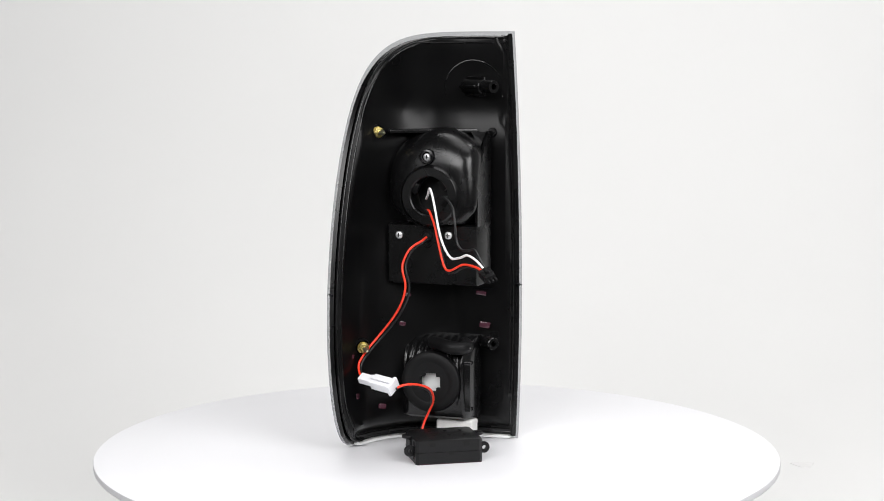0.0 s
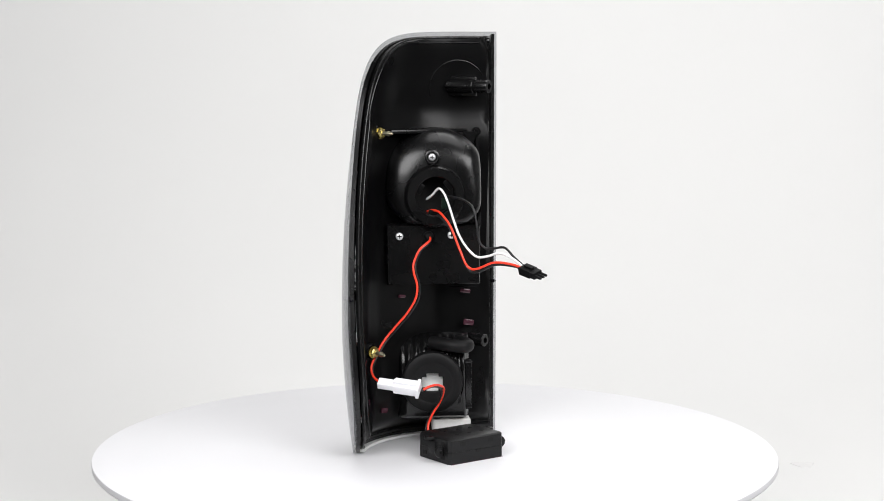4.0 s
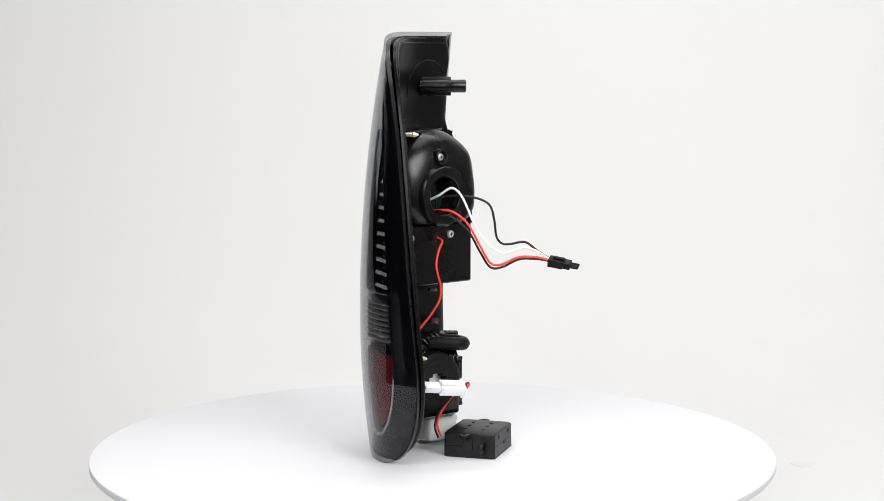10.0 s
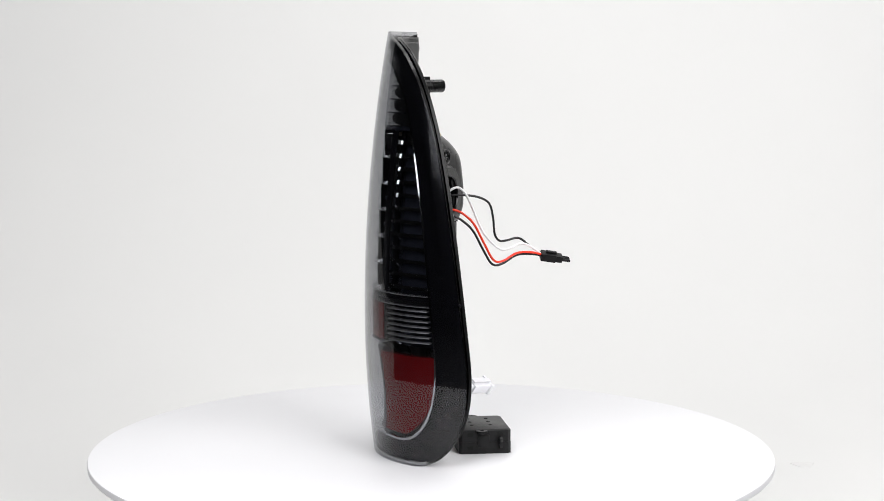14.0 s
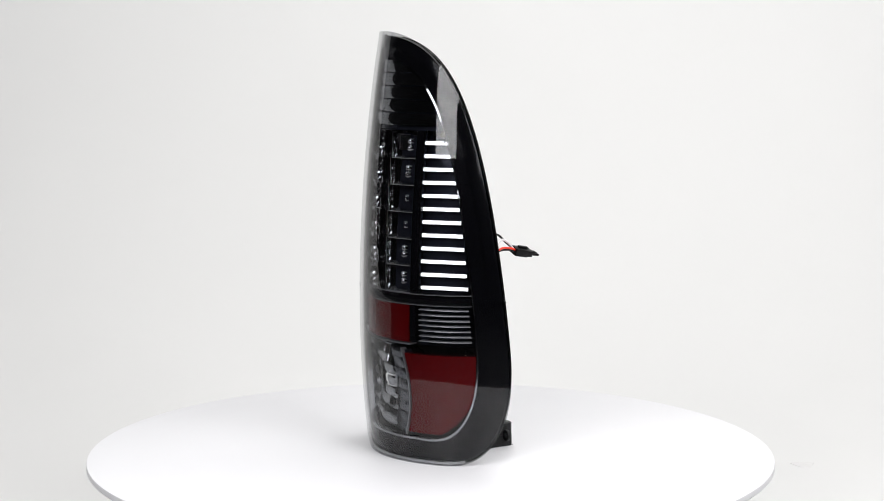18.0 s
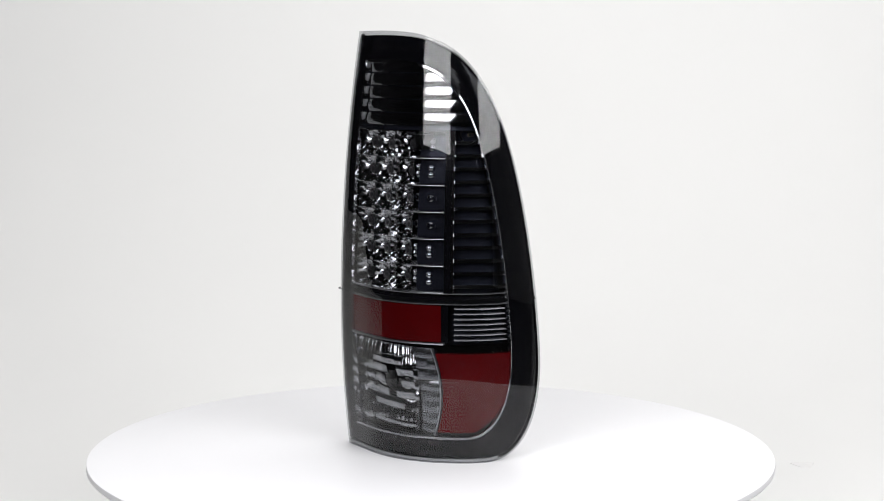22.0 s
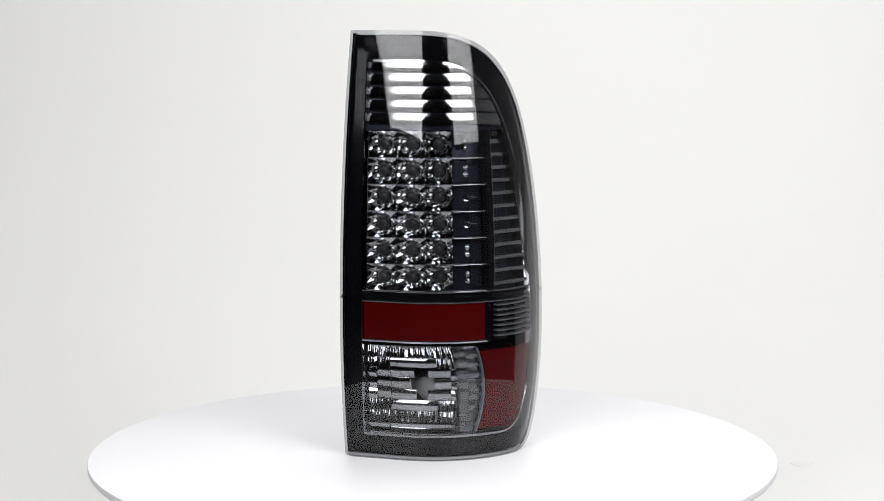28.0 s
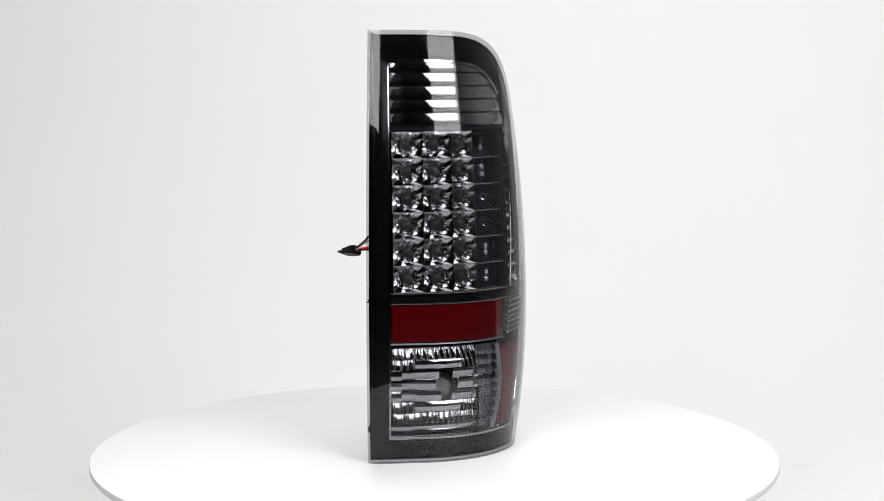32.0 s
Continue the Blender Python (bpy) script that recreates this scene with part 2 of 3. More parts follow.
# ---- the studio ----
def build_studio():
    # one white sweep: floor, curve and wall
    prof = [(0.02, -0.16), (0.6, -0.16)]
    for i in range(1, 17):
        a = math.pi / 2 * i / 16
        prof.append((0.6 + 1.6 * math.sin(a), -0.16 + 1.6 * (1 - math.cos(a))))
    prof.append((2.2, 3.4))
    xs = [-2.7 + 5.4 * i / 16 for i in range(17)]
    bm = slab([[(x, y, z) for y, z in prof] for x in xs], [[(x, y + 0.02 * (z > 0), z - 0.02 * (z <= 0)) for y, z in prof] for x in xs])
    ob = new("backdrop", mesh_of(bm, "backdrop", PAPER))
    tagged(ob, "seamless white paper sweep behind the turntable", "backdrop", kind="structure")
    ring = [(0.523 + 0.014 * math.cos(a) * (1 + 0.3 * math.sin(3 * a)), 0.576 + 0.020 * math.sin(a) * (1 + 0.3 * math.cos(2 * a))) for a in [2 * math.pi * i / 18 for i in range(18)]]
    bm = slab([[(x, y, -0.1594) for x, y in ring[:9]], [(x, y, -0.1594) for x, y in reversed(ring[9:])]], [[(x, y, -0.1602) for x, y in ring[:9]], [(x, y, -0.1602) for x, y in reversed(ring[9:])]])
    part("scuff_mark", bm, SCUFF, ob)
    for name, m, sx, sy in (("wall_rear", pose(0, -4.2, 1.6), 8.6, 0.1), ("wall_left", pose(-4.2, -0.9, 1.6, 0, 0, 90), 6.6, 0.1), ("bounce_wall_right", pose(3.3, -0.9, 1.6, 0, 0, 90), 6.6, 0.1),
                            ("wall_back", pose(0, 2.45, 1.6), 8.6, 0.1)):
        # the right wall is an unseen pale reflector, added to lift the lens's dark side
        pale = name == "bounce_wall_right"
        ob = new(name, mesh_of(block(sx, sy, 3.9, 0.0), name, BOUNCE_WALL if pale else DARK_WALL, False))
        ob.matrix_world = m
        tagged(ob, "unseen pale wall added to brighten the lens reflections" if pale else "plain dark studio wall", "wall", kind="structure")
    for name, z, label in (("floor", -0.3, "dark studio floor under the paper sweep"), ("ceiling", 3.55, "plain dark studio ceiling")):
        ob = new(name, mesh_of(block(8.6, 6.8, 0.1, 0.0), name, DARK_WALL, False))
        ob.location = (0, -0.9, z)
        tagged(ob, label, name, kind="structure")


def build_turntable():
    t = thing("turntable", "round white lacquered display turntable", "turntable")
    prof = [(0, 0), (0.3618, 0), (0.3630, -0.0004), (0.3634, -0.0014), (0.3634, -0.0060), (0.3626, -0.0070), (0.361, -0.0074), (0, -0.0074)]
    off = Matrix.Translation((0.002, 0.0039, 0))
    part("platter", lathe(prof, 160, off), WHITE_BOARD, t)
    part("base", lathe([(0, -0.0074), (0.19, -0.0074), (0.2, -0.02), (0.2, -0.15), (0.21, -0.16), (0, -0.16)], 72, off), WHITE_BOARD, t, "white drum base")
    return t


# ---- the tail lamp ----
def build_lens(lamp):
    a = edge_steps(44)
    rows = 40
    outer, inner = [], []
    for s in a:
        lo, hi = low_of(s), top_of(s)
        outer.append([shell(s, lo + (hi - lo) * j / rows) for j in range(rows + 1)])
        s2, _ = inset(s, 0, 0.0022)
        inner.append([shell(s2, inset(s, lo + (hi - lo) * j / rows, 0.0022)[1], 0.0024) for j in range(rows + 1)])
    lens = part("lens", slab(outer, inner), SMOKE, lamp, "smoked clear plastic lens")
    lens.data.materials.append(SMOKE_INSIDE)
    count = len(outer) * len(outer[0])
    for p in lens.data.polygons:
        p.material_index = 1 if max(p.vertices) >= count else 0
    # pale foot of the lens, running back along its lower edge
    foot = [(s, low_of(s) + 0.0012) for s in [0.012 + 0.80 * i / 60 for i in range(61)]]
    part("lens_foot", slab([[shell(s, z, 0.0026), shell(s, z, 0.0120)] for s, z in foot], [[shell(s, z + 0.0026, 0.0026), shell(s, z + 0.0026, 0.0120)] for s, z in foot]), FROSTED, lamp, "pale clear foot of the lens")
    # mould line round the lens where the two halves meet
    for first, last in ((0.0, WIN_S), (window_end, end_of)):
        part("mould_line", patch(first, last, 0.1690, 0.1700, -0.0003, 0.0005, 12, 2), SMOKE, lamp)


def closed(s):
    """0 where the clear rim shows, 1 towards the wrapped edge, where the black parts reach the rim."""
    return min(1, max(0, (s - 0.70) / 0.14))


def build_bezel(lamp):
    loop = outline()
    a = [shell(*inset(s, z, 0.0058 - 0.0036 * closed(s)), 0.0066) for s, z in loop]
    b = [shell(*inset(s, z, 0.0058 - 0.0036 * closed(s)), 0.0046) for s, z in loop]
    c = [shell(*inset(s, z, 0.008), 0.0038) for s, z in loop]
    between = lambda s, z, k, off: shell(*[u + (v - u) * k for u, v in zip(inset(s, z, 0.008), window(s, z))], off)
    c1 = [between(s, z, 0.40, 0.0042) for s, z in loop]
    c2 = [between(s, z, 0.47, 0.0060) for s, z in loop]
    d = [between(s, z, 0.93, 0.0064) for s, z in loop]
    e = [shell(*window(s, z), 0.0068) for s, z in loop]
    f = [shell(*window(s, z), 0.0128) for s, z in loop]
    part("bezel", strip([a, b, c, c1, c2, d, e, f]), BLACK_GLOSS, lamp, "black gloss inner bezel")
    g = [shell(*window(s, z), 0.0062) for s, z in loop]
    h = [shell(*[u * 0.987 + v * 0.013 for u, v in zip(window(s, z), (0.47, 0.21))], 0.0058) for s, z in loop]
    k = [shell(*[u * 0.982 + v * 0.018 for u, v in zip(window(s, z), (0.47, 0.21))], 0.0115) for s, z in loop]
    part("window_trim", strip([g, h, k]), CHROME, lamp, "thin bright edge round the bezel opening")


CLEAR_RIM = material("pale_clear_rim", (0.55, 0.56, 0.58), 0.2, 0.6, stain=0.2, size=500)
SATIN_CHROME = material("satin_chrome", (0.42, 0.43, 0.45), 0.24, 1.0, stain=0.3, size=500)
CLEAR_EDGE = clear_plastic("clear_ridge_plastic", (0.8, 0.8, 0.82), rough=0.05)


def build_front(lamp):
    # dark floor of the opening, behind the reflectors
    part("reflector_panel", patch(lambda z: WIN_S, window_end, 0.3425, WIN_Z + WIN_H - 0.001, 0.0118, 0.001, 40, 8), DARK_CHROME, lamp, "dark chromed inner panel")
    part("reflector_panel", patch(s_at(-27), window_end, 0.122, 0.3425, 0.0225, 0.0015, 24, 20), DARK_CHROME, lamp, "dark chromed inner panel")
    # five horizontal scoops at the top
    for i in range(5):
        z0 = 0.3475 + i * 0.0136
        end = lambda z: window_end(z + 0.002) - 0.012
        bm = patch(s_at(70), end, z0, z0 + 0.0122, lambda u, v: 0.0078 + 0.0008 * (2 * v - 1) ** 2 + 0.0022 * max(0, 1 - u / 0.18) ** 2, 0.0022, 60, 10)
        part("reflector_rib", bm, CHROME, lamp, "chromed horizontal reflector scoop")
        m = Matrix.Translation(shell(WIN_S + 0.014, z0 + 0.0072, 0.0100)) @ CUP_FACING @ pose(0, 0, 0, 0, 42, 0)
        part("rib_clip", join(block(0.0045, 0.0062, 0.0012, 0.0004, m), block(0.0022, 0.0024, 0.0034, 0.0004, m @ pose(0.0012, 0.0036, 0))), CLEAR_RIM, lamp, "small bright clip at the end of a scoop")
    # three by six light-diode cups
    s0, s1, z0, z1 = s_at(69), s_at(-26), 0.1775, 0.3415
    for r in range(6):
        for c in range(3):
            build_cup(lamp, s0 + (s1 - s0) * (c + 0.5) / 3, z0 + (z1 - z0) * (r + 0.5) / 6, (s1 - s0) / 3, (z1 - z0) / 6, (0.0108, 0.0140, 0.0190)[c])
    # dark cells beside the cups, each with a ledge and two small domes
    ca, cb = s_at(-28), s_at(-63)
    for r in range(6):
        za = z0 + (z1 - z0) * r / 6
        part("cell_panel", patch(ca, cb, za + 0.002, za + 0.0255, 0.0185, 0.002, 6, 2), DARK_CHROME, lamp)
        part("cell_ledge", patch(ca, cb, za - 0.0003, za + 0.0004, lambda u, v: 0.0078 + (0.0003 - 0.00003 * r) * v, 0.012, 8, 1), CLEAR_RIM, lamp)
        if r in (2, 3):
            m = Matrix.Translation(shell(s_at(-46), za + 0.0135, 0.0175)) @ CUP_FACING
            part("clip_ring", lathe([(0.0022, 0), (0.0024, 0.0012), (0.0034, 0.0014), (0.0040, 0.0006), (0.0040, -0.002)], 20, m), CHROME, lamp)
            part("clip_stem", block(0.008, 0.0034, 0.0022, 0.0008, m @ pose(0.0072, 0, 0)), DARK_CHROME, lamp)
        for k in (-1, 1) if r not in (2, 3) else ():
            p = shell(s_at(-46), za + 0.0135 + k * 0.0036, 0.0182)
            part("dome", lathe([(0.0001, 0.0036), (0.0018, 0.0031), (0.0030, 0.0019), (0.0035, 0), (0.0035, -0.002)], 16, Matrix.Translation(p) @ FRONT_M), CHROME, lamp)
    part("divider", patch(s_at(-64), s_at(-70), z0, z1 + 0.001, 0.0065, 0.012, 3, 20), BLACK_GLOSS, lamp)
    part("divider_trim", patch(s_at(-70.3), s_at(-72), z0, z1 + 0.001, 0.0085, 0.004, 2, 20), CHROME, lamp)
    # twelve ribs on the wrapped side
    for i in range(12):
        z = 0.1815 + i * 0.01335
        first, last = shell(s_at(-72), z, 0.0120), shell(window_end(z) - 0.010, z, 0.0125)
        run, face = Vector((-0.629, -0.777, 0)), Vector((-0.777, 0.629, 0))
        long = (last - first).dot(run)
        front = [[first + run * (long * u / 6) - face * (0.00078 * v) + Vector((0, 0, 0.0037 * v)) for v in (0, 1)] for u in range(7)]
        bm = slab(front, [[p - face * 0.008 for p in r] for r in front])
        part("side_rib", bm, CHROME, lamp, "chromed horizontal rib")
    # dark shelves between the rows of cups
    for r in range(7):
        za = z0 + (z1 - z0) * r / 6
        part("row_shelf", patch(s_at(71), s_at(-27), za - 0.0004, za + 0.0004, 0.0105, 0.010, 20, 1), CLEAR_EDGE, lamp)
    # band between upper and lower halves
    part("cross_band", patch(WIN_S, window_end, 0.1665, 0.1765, lambda u, v: 0.0085 + 0.004 * abs(2 * v - 1), 0.012, 40, 4), BLACK_GLOSS, lamp)
    # upper red reflector with its raised frame
    ra, rb = s_at(71), s_at(-61)
    part("red_reflector", patch(ra, rb, 0.1265, 0.1645, 0.0085, 0.006, 24, 2), RED, lamp, "deep red rectangular reflector")
    part("reflector_frame", patch(ra - 0.008, rb + 0.010, 0.1238, 0.1252, lambda u, v: 0.0072 + 0.0006 * v, 0.01, 24, 1), SATIN, lamp)
    part("reflector_frame", patch(ra - 0.008, window_end, 0.1655, 0.1662, 0.0070, 0.01, 40, 1), CLEAR_RIM, lamp)
    part("band_edge", patch(WIN_S, window_end, 0.1762, 0.1769, 0.0078, 0.006, 40, 1), CLEAR_RIM, lamp)
    part("reflector_post", patch(rb + 0.002, rb + 0.028, 0.1265, 0.1645, 0.0095, 0.01, 3, 1), BLACK_GLOSS, lamp)
    # clear ribbed strip beside it
    for i in range(7):
        z = 0.1285 + i * 0.0054
        part("clear_rib", patch(s_at(-73), lambda zz: window_end(zz) - 0.02, z, z + 0.0011, lambda u, v: 0.0065 + 0.0003 * v, 0.008, 12, 1), SATIN, lamp)
    build_reverse(lamp)
    # lower red reflector, wrapped round the corner
    bm = patch(lambda z: rev_edge(z) + 0.012, lambda z: window_end(z) - 0.008 - 0.05 * max(0, (0.07 - z) / 0.04) ** 2, 0.0315, 0.1145, 0.0075, 0.006, 20, 16)
    part("red_reflector", bm, RED, lamp, "deep red corner reflector with rounded lower edge")


FRONT_M = Matrix(((0, 1, 0, 0), (0, 0, 1, 0), (1, 0, 0, 0), (0, 0, 0, 1)))


CUP = {}
CUP_FACING = Matrix(((-0.982, 0, 0.191, 0), (0.191, 0, 0.982, 0), (0, 1, 0, 0), (0, 0, 0, 1)))


def build_cup(lamp, s, z, ws, hz, off):
    """A square faceted reflector cup with a light diode in its middle."""
    m = CUP_FACING.copy()
    m.translation = shell(s, z, off)
    half_w, half_h = ws * ARC / 2 * 0.998, hz / 2 * 0.995
    key = "cup"
    if key not in CUP:
        n = 20
        rings = []
        # square rim, radial petals and a dark floor
        for r, d, square, wave in ((1.0, -0.0075, 1, 0), (1.0, 0.0, 1, 0), (0.975, -0.0004, 1, 0), (0.80, -0.0026, 0.2, 0.0006), (0.64, -0.0050, 0, 0.0008), (0.50, -0.0068, 0, 0.0004), (0.46, -0.0086, 0, 0)):
            ring = []
            for k in range(n):
                a = 2 * math.pi * (k + 0.5) / n
                c, q = math.cos(a), math.sin(a)
                f = r * (1 + (1 / max(abs(c), abs(q)) - 1) * square)
                ring.append((half_w * f * c, half_h * f * q, d + wave * (1 if k % 2 else -1)))
            rings.append(ring)
        verts = [p for r in rings for p in r]
        faces = []
        for i in range(len(rings) - 1):
            for k in range(n):
                a, b = i * n + k, i * n + (k + 1) % n
                if i % 2:
                    faces += [(a, b, b + n), (a, b + n, a + n)]
                else:
                    faces += [(a, b, a + n), (b, b + n, a + n)]
        faces.append(tuple(range((len(rings) - 1) * n, len(rings) * n)))
        CUP[key] = mesh_of(bm_of(verts, faces), "cup", CUP_CHROME, False)
        CUP["diode"] = mesh_of(lathe([(0.0001, -0.0040), (0.0020, -0.0043), (0.0030, -0.0052), (0.0031, -0.0064), (0.0052, -0.0067), (0.0058, -0.0074), (0.0060, -0.0087)], 20), "diode", DIODE, True)
        # scalloped lip under the cup
        lip = [(half_w * (i / 6 - 1), 0.0008 + 0.0036 * math.sqrt(max(0, 1 - (i / 6 - 1) ** 2))) for i in range(13)]
        top, under = ([[(x, dz - half_h, 0), (x, dz - half_h, fwd)] for x, fwd in lip] for dz in (0.0003, -0.0003))
        CUP["lip"] = mesh_of(slab(top, under), "lip", CLEAR_RIM, True)
    cup = new("reflector_cup", CUP[key])
    cup.parent, cup.matrix_local = lamp, m
    tagged(cup, "square faceted chrome cup")
    for name in ("diode", "lip"):
        d = new({"diode": "light_diode", "lip": "cup_lip"}[name], CUP[name])
        d.parent = cup


DIODE = material("smoky_diode_epoxy", (0.05, 0.05, 0.053), 0.25, stain=0.4, size=900)


def rev_edge(z):
    """s of the bowed edge between the reversing lamp and the corner reflector."""
    t = (z - 0.072) / 0.046
    return s_at(-60) - 0.035 * t * t


def build_reverse(lamp):
    """The reversing lamp: steps of chrome facets round an open bulb socket."""
    rnd = random.Random(7)
    s0, z0, z1 = s_at(72), 0.027, 0.1195
    rows = 8

    def facet(f0, f1, r, up, bow=0.0, flute=0.0, mat=CHROME):
        za, zb = z0 + (z1 - z0) * r / rows, z0 + (z1 - z0) * (r + 1) / rows
        lo = lambda z: s0 + (rev_edge(z) - s0) * f0
        hi = lambda z: s0 + (rev_edge(z) - s0) * f1 - 0.0012
        dv, du = (r - 3.5) / 3.5, (f0 + f1 - 1)
        deep = 0.0180 - 0.004 * du * du - 0.002 * dv * dv
        lean, tip = rnd.uniform(-0.0012, 0.0012), rnd.uniform(-0.0006, 0.0006)
        off = lambda u, v: deep + bow * (2 * v - 1) ** 2 + flute * math.cos(2 * math.pi * u) + (up + tip) * (v - 0.5) + lean * (u - 0.5)
        part("reflector_facet", patch(lo, hi, za + 0.0003, zb - 0.0003, off, 0.002, 8 if flute else 5, 6), mat, lamp)

    def flutes(f0, f1, n, r, up):
        for i in range(n):
            facet(f0 + (f1 - f0) * i / n, f0 + (f1 - f0) * (i + 1) / n, r, up, 0.0004, 0.0007)

    for r in range(rows):
        if r in (1, 7):
            flutes(0.0, 0.79, 15, r, 0.0036)
        elif r in (2, 6):
            flutes(0.0, 0.20, 4, r, 0.0032)
            facet(0.20, 0.62, r, 0.0004, 0.0016)
            flutes(0.62, 0.79, 4, r, 0.0032)
        elif r == 0:
            for a, b in ((0.0, 0.2), (0.2, 0.6), (0.6, 0.79)):
                facet(a, b, r, -0.0008, 0.0012)
        else:
            gap = {3: (0.42, 0.52), 4: (0.37, 0.585), 5: (0.40, 0.53)}[r]
            for a, b, up in ((0.0, 0.09, 0.001), (0.09, 0.20, -0.0024), (0.20, gap[0], -0.0006 * (r - 2)), (gap[1], 0.74, -0.0004 * r), (0.74, 0.79, 0.003)):
                facet(a, b, r, up, 0.0013)
        facet(0.79, 0.90, r, -0.0006, 0.0006, 0.0, SATIN_CHROME)
        facet(0.90, 1.0, r, 0.0008, 0.0008, 0.0, SATIN_CHROME)
    # clear wall between the reversing lamp and the corner reflector
    part("divider_wall", patch(lambda z: rev_edge(z) + 0.001, lambda z: rev_edge(z) + 0.006, 0.028, 0.1195, 0.0066, 0.008, 2, 24), CLEAR_RIM, lamp, "clear curved wall beside the reflector")
    # toothed side wall and lower lip
    for i in range(9):
        z = z0 + (z1 - z0) * (i + 0.15) / 9
        part("wall_tooth", patch(s0 - 0.012, s0 + 0.004, z, z + 0.0065, 0.011, 0.005, 2, 2), DARK_CHROME, lamp)
        part("wall_tooth", patch(lambda q: rev_edge(q) - 0.004, lambda q: rev_edge(q) + 0.010, z, z + 0.0065, 0.011, 0.010, 2, 2), DARK_CHROME, lamp)


# ---- the back of the lamp ----
ALONG = Vector((0.949, -0.316, 0))
BACKWARD = Vector((-0.316, -0.949, 0))
CENTRE = mm(0.3, -4.8, 0)
IN_FRONT = Vector((-0.40, 0.916, 0))
HOLE = mm(-4, -2, 72)


def rear(u, z, out=0.0):
    """A point of the rear box's plane: u along it, z up, out backwards, all in millimetres."""
    return CENTRE + ALONG * (u / 1000) + BACKWARD * (out / 1000) + Vector((0, 0, z / 1000))


def rear_frame(u, z, out=0.0):
    """x along, y up, z backwards."""
    m = Matrix((-ALONG, Vector((0, 0, 1)), BACKWARD)).transposed().to_4x4()
    m.translation = rear(u, z, out)
    return m


def build_shell_back(lamp):
    """The black housing behind the lens: flange, step and recessed back."""
    na, nz = 44, 56

    def surface(a, z):
        e = inset(end_of((z - 0.0055) / (HIGH - 0.011) * HIGH), 0, 0.0050)[0]
        b, w = shell(0.007, z, 0.004), shell(e, z, 0.0068)
        wide = (w - b).length
        p = b.lerp(w, a)
        dist = min(a * wide * 0.9, (1 - a) * wide, (z - 0.0055) * 0.8, (HIGH - 0.0055 - z) * 0.8) * 1000
        depth = float(np.interp(dist, [0, 6, 8, 11, 30, 60], [0, 0.5, 4, 5, 18, 24]))
        edge_in = float(np.interp(a * wide * 1000, [0, 45], [0.0, 1.0]))
        p = p + IN_FRONT * (depth / 1000) * (0.15 + 0.85 * edge_in)
        room = shell(0.007 + (e - 0.007) * a, z, float(np.interp(z, [0.33, 0.36], [0.031, 0.018])))
        over = (p - room).dot(IN_FRONT)
        p = p - IN_FRONT * min(max(over, 0), depth / 1000 + 0.011 * float(np.interp(a * wide, [0.008, 0.022, 0.06, 0.1], [0, 1, 0.8, 0.55])))
        # towards the bottom the recess runs forward to the lens
        low = float(np.interp(z, [0.012, 0.05], [1, 0])) * min(1, a * wide / 0.012, (1 - a) * wide / 0.012)
        return p.lerp(shell(0.007 + (e - 0.007) * a, z, float(np.interp(z, [0.014, 0.026], [0.0075, 0.024]))), low), wide

    rows = []
    for i in range(na + 1):
        a = 1 - (1 - i / na) ** 1.35
        rows.append([surface(a, 0.0058 + (HIGH - 0.0118) * (0.5 - 0.5 * math.cos(math.pi * j / nz)))[0] for j in range(nz + 1)])
    thick = [[p + IN_FRONT * 0.0025 for p in col] for col in rows]
    bm = slab(rows, thick)
    gone = [f for f in bm.faces if ((f.calc_center_median() - HOLE).to_2d().dot(ALONG.to_2d()) ** 2 + (f.calc_center_median().z - HOLE.z) ** 2) < 0.021 ** 2]
    bmesh.ops.delete(bm, geom=gone, context="FACES")
    part("housing", bm, HOUSING, lamp, "black moulded plastic back housing")
    # skirt between lens edge and housing
    loop = outline()
    rim = lambda s: 0.0046 - 0.0042 * closed(s) - 0.0020 * max(0, 1 - s / 0.02)
    a = [shell(*inset(s, z, rim(s)), 0.0028) for s, z in loop]
    b = [shell(*inset(s, z, rim(s)), 0.0072) for s, z in loop]
    c = [shell(*inset(s, z, 0.0105), 0.0092) for s, z in loop]
    part("housing_flange", strip([a, b, c]), BLACK_PLASTIC, lamp)
    # raised lines round the flange
    for d, r in ((0.0014, 0.0010), (0.0062, 0.0009)):
        lo, hi = 0.0058 + d, HIGH - 0.0060 - d
        side = [lo + (hi - lo) * (0.5 - 0.5 * math.cos(math.pi * k / 60)) for k in range(61)]
        line = [surface(1 - d / surface(1, z)[1], z)[0] for z in side]
        line += [surface(1 - k / 12 * (1 - d / surface(1, hi)[1]), hi)[0] for k in range(1, 12)]
        line += [surface(d / surface(1, z)[1], z)[0] for z in reversed(side)]
        line += [surface(k / 24 * (1 - d / surface(1, lo)[1]), lo)[0] for k in range(1, 25)]
        part("flange_ridge", tube(line, r, 8), BLACK_PLASTIC, lamp)
    # round boss at the root of the long peg
    grid = np.array([tuple(p) for col in rows for p in col])
    arc = []
    for k in range(33):
        x = math.radians(-15 + 210 * k / 32)
        want = mm(30, 0, 383) + Vector((0.949, -0.316, 0)) * (0.031 * math.cos(x)) + Vector((0, 0, 0.031 * math.sin(x)))
        gap = ((grid[:, :2] - np.array((want.x, want.y))) @ np.array((0.949, -0.316))) ** 2 + (grid[:, 2] - want.z) ** 2
        near = np.argsort(gap)[:6]
        weight = 1 / (gap[near] + 1e-6)
        hit = (grid[near] * weight[:, None]).sum(0) / weight.sum()
        level = float(Vector(hit).dot(Vector((-0.316, -0.949, 0)))) - want.dot(Vector((-0.316, -0.949, 0)))
        arc.append(want + Vector((-0.316, -0.949, 0)) * level)
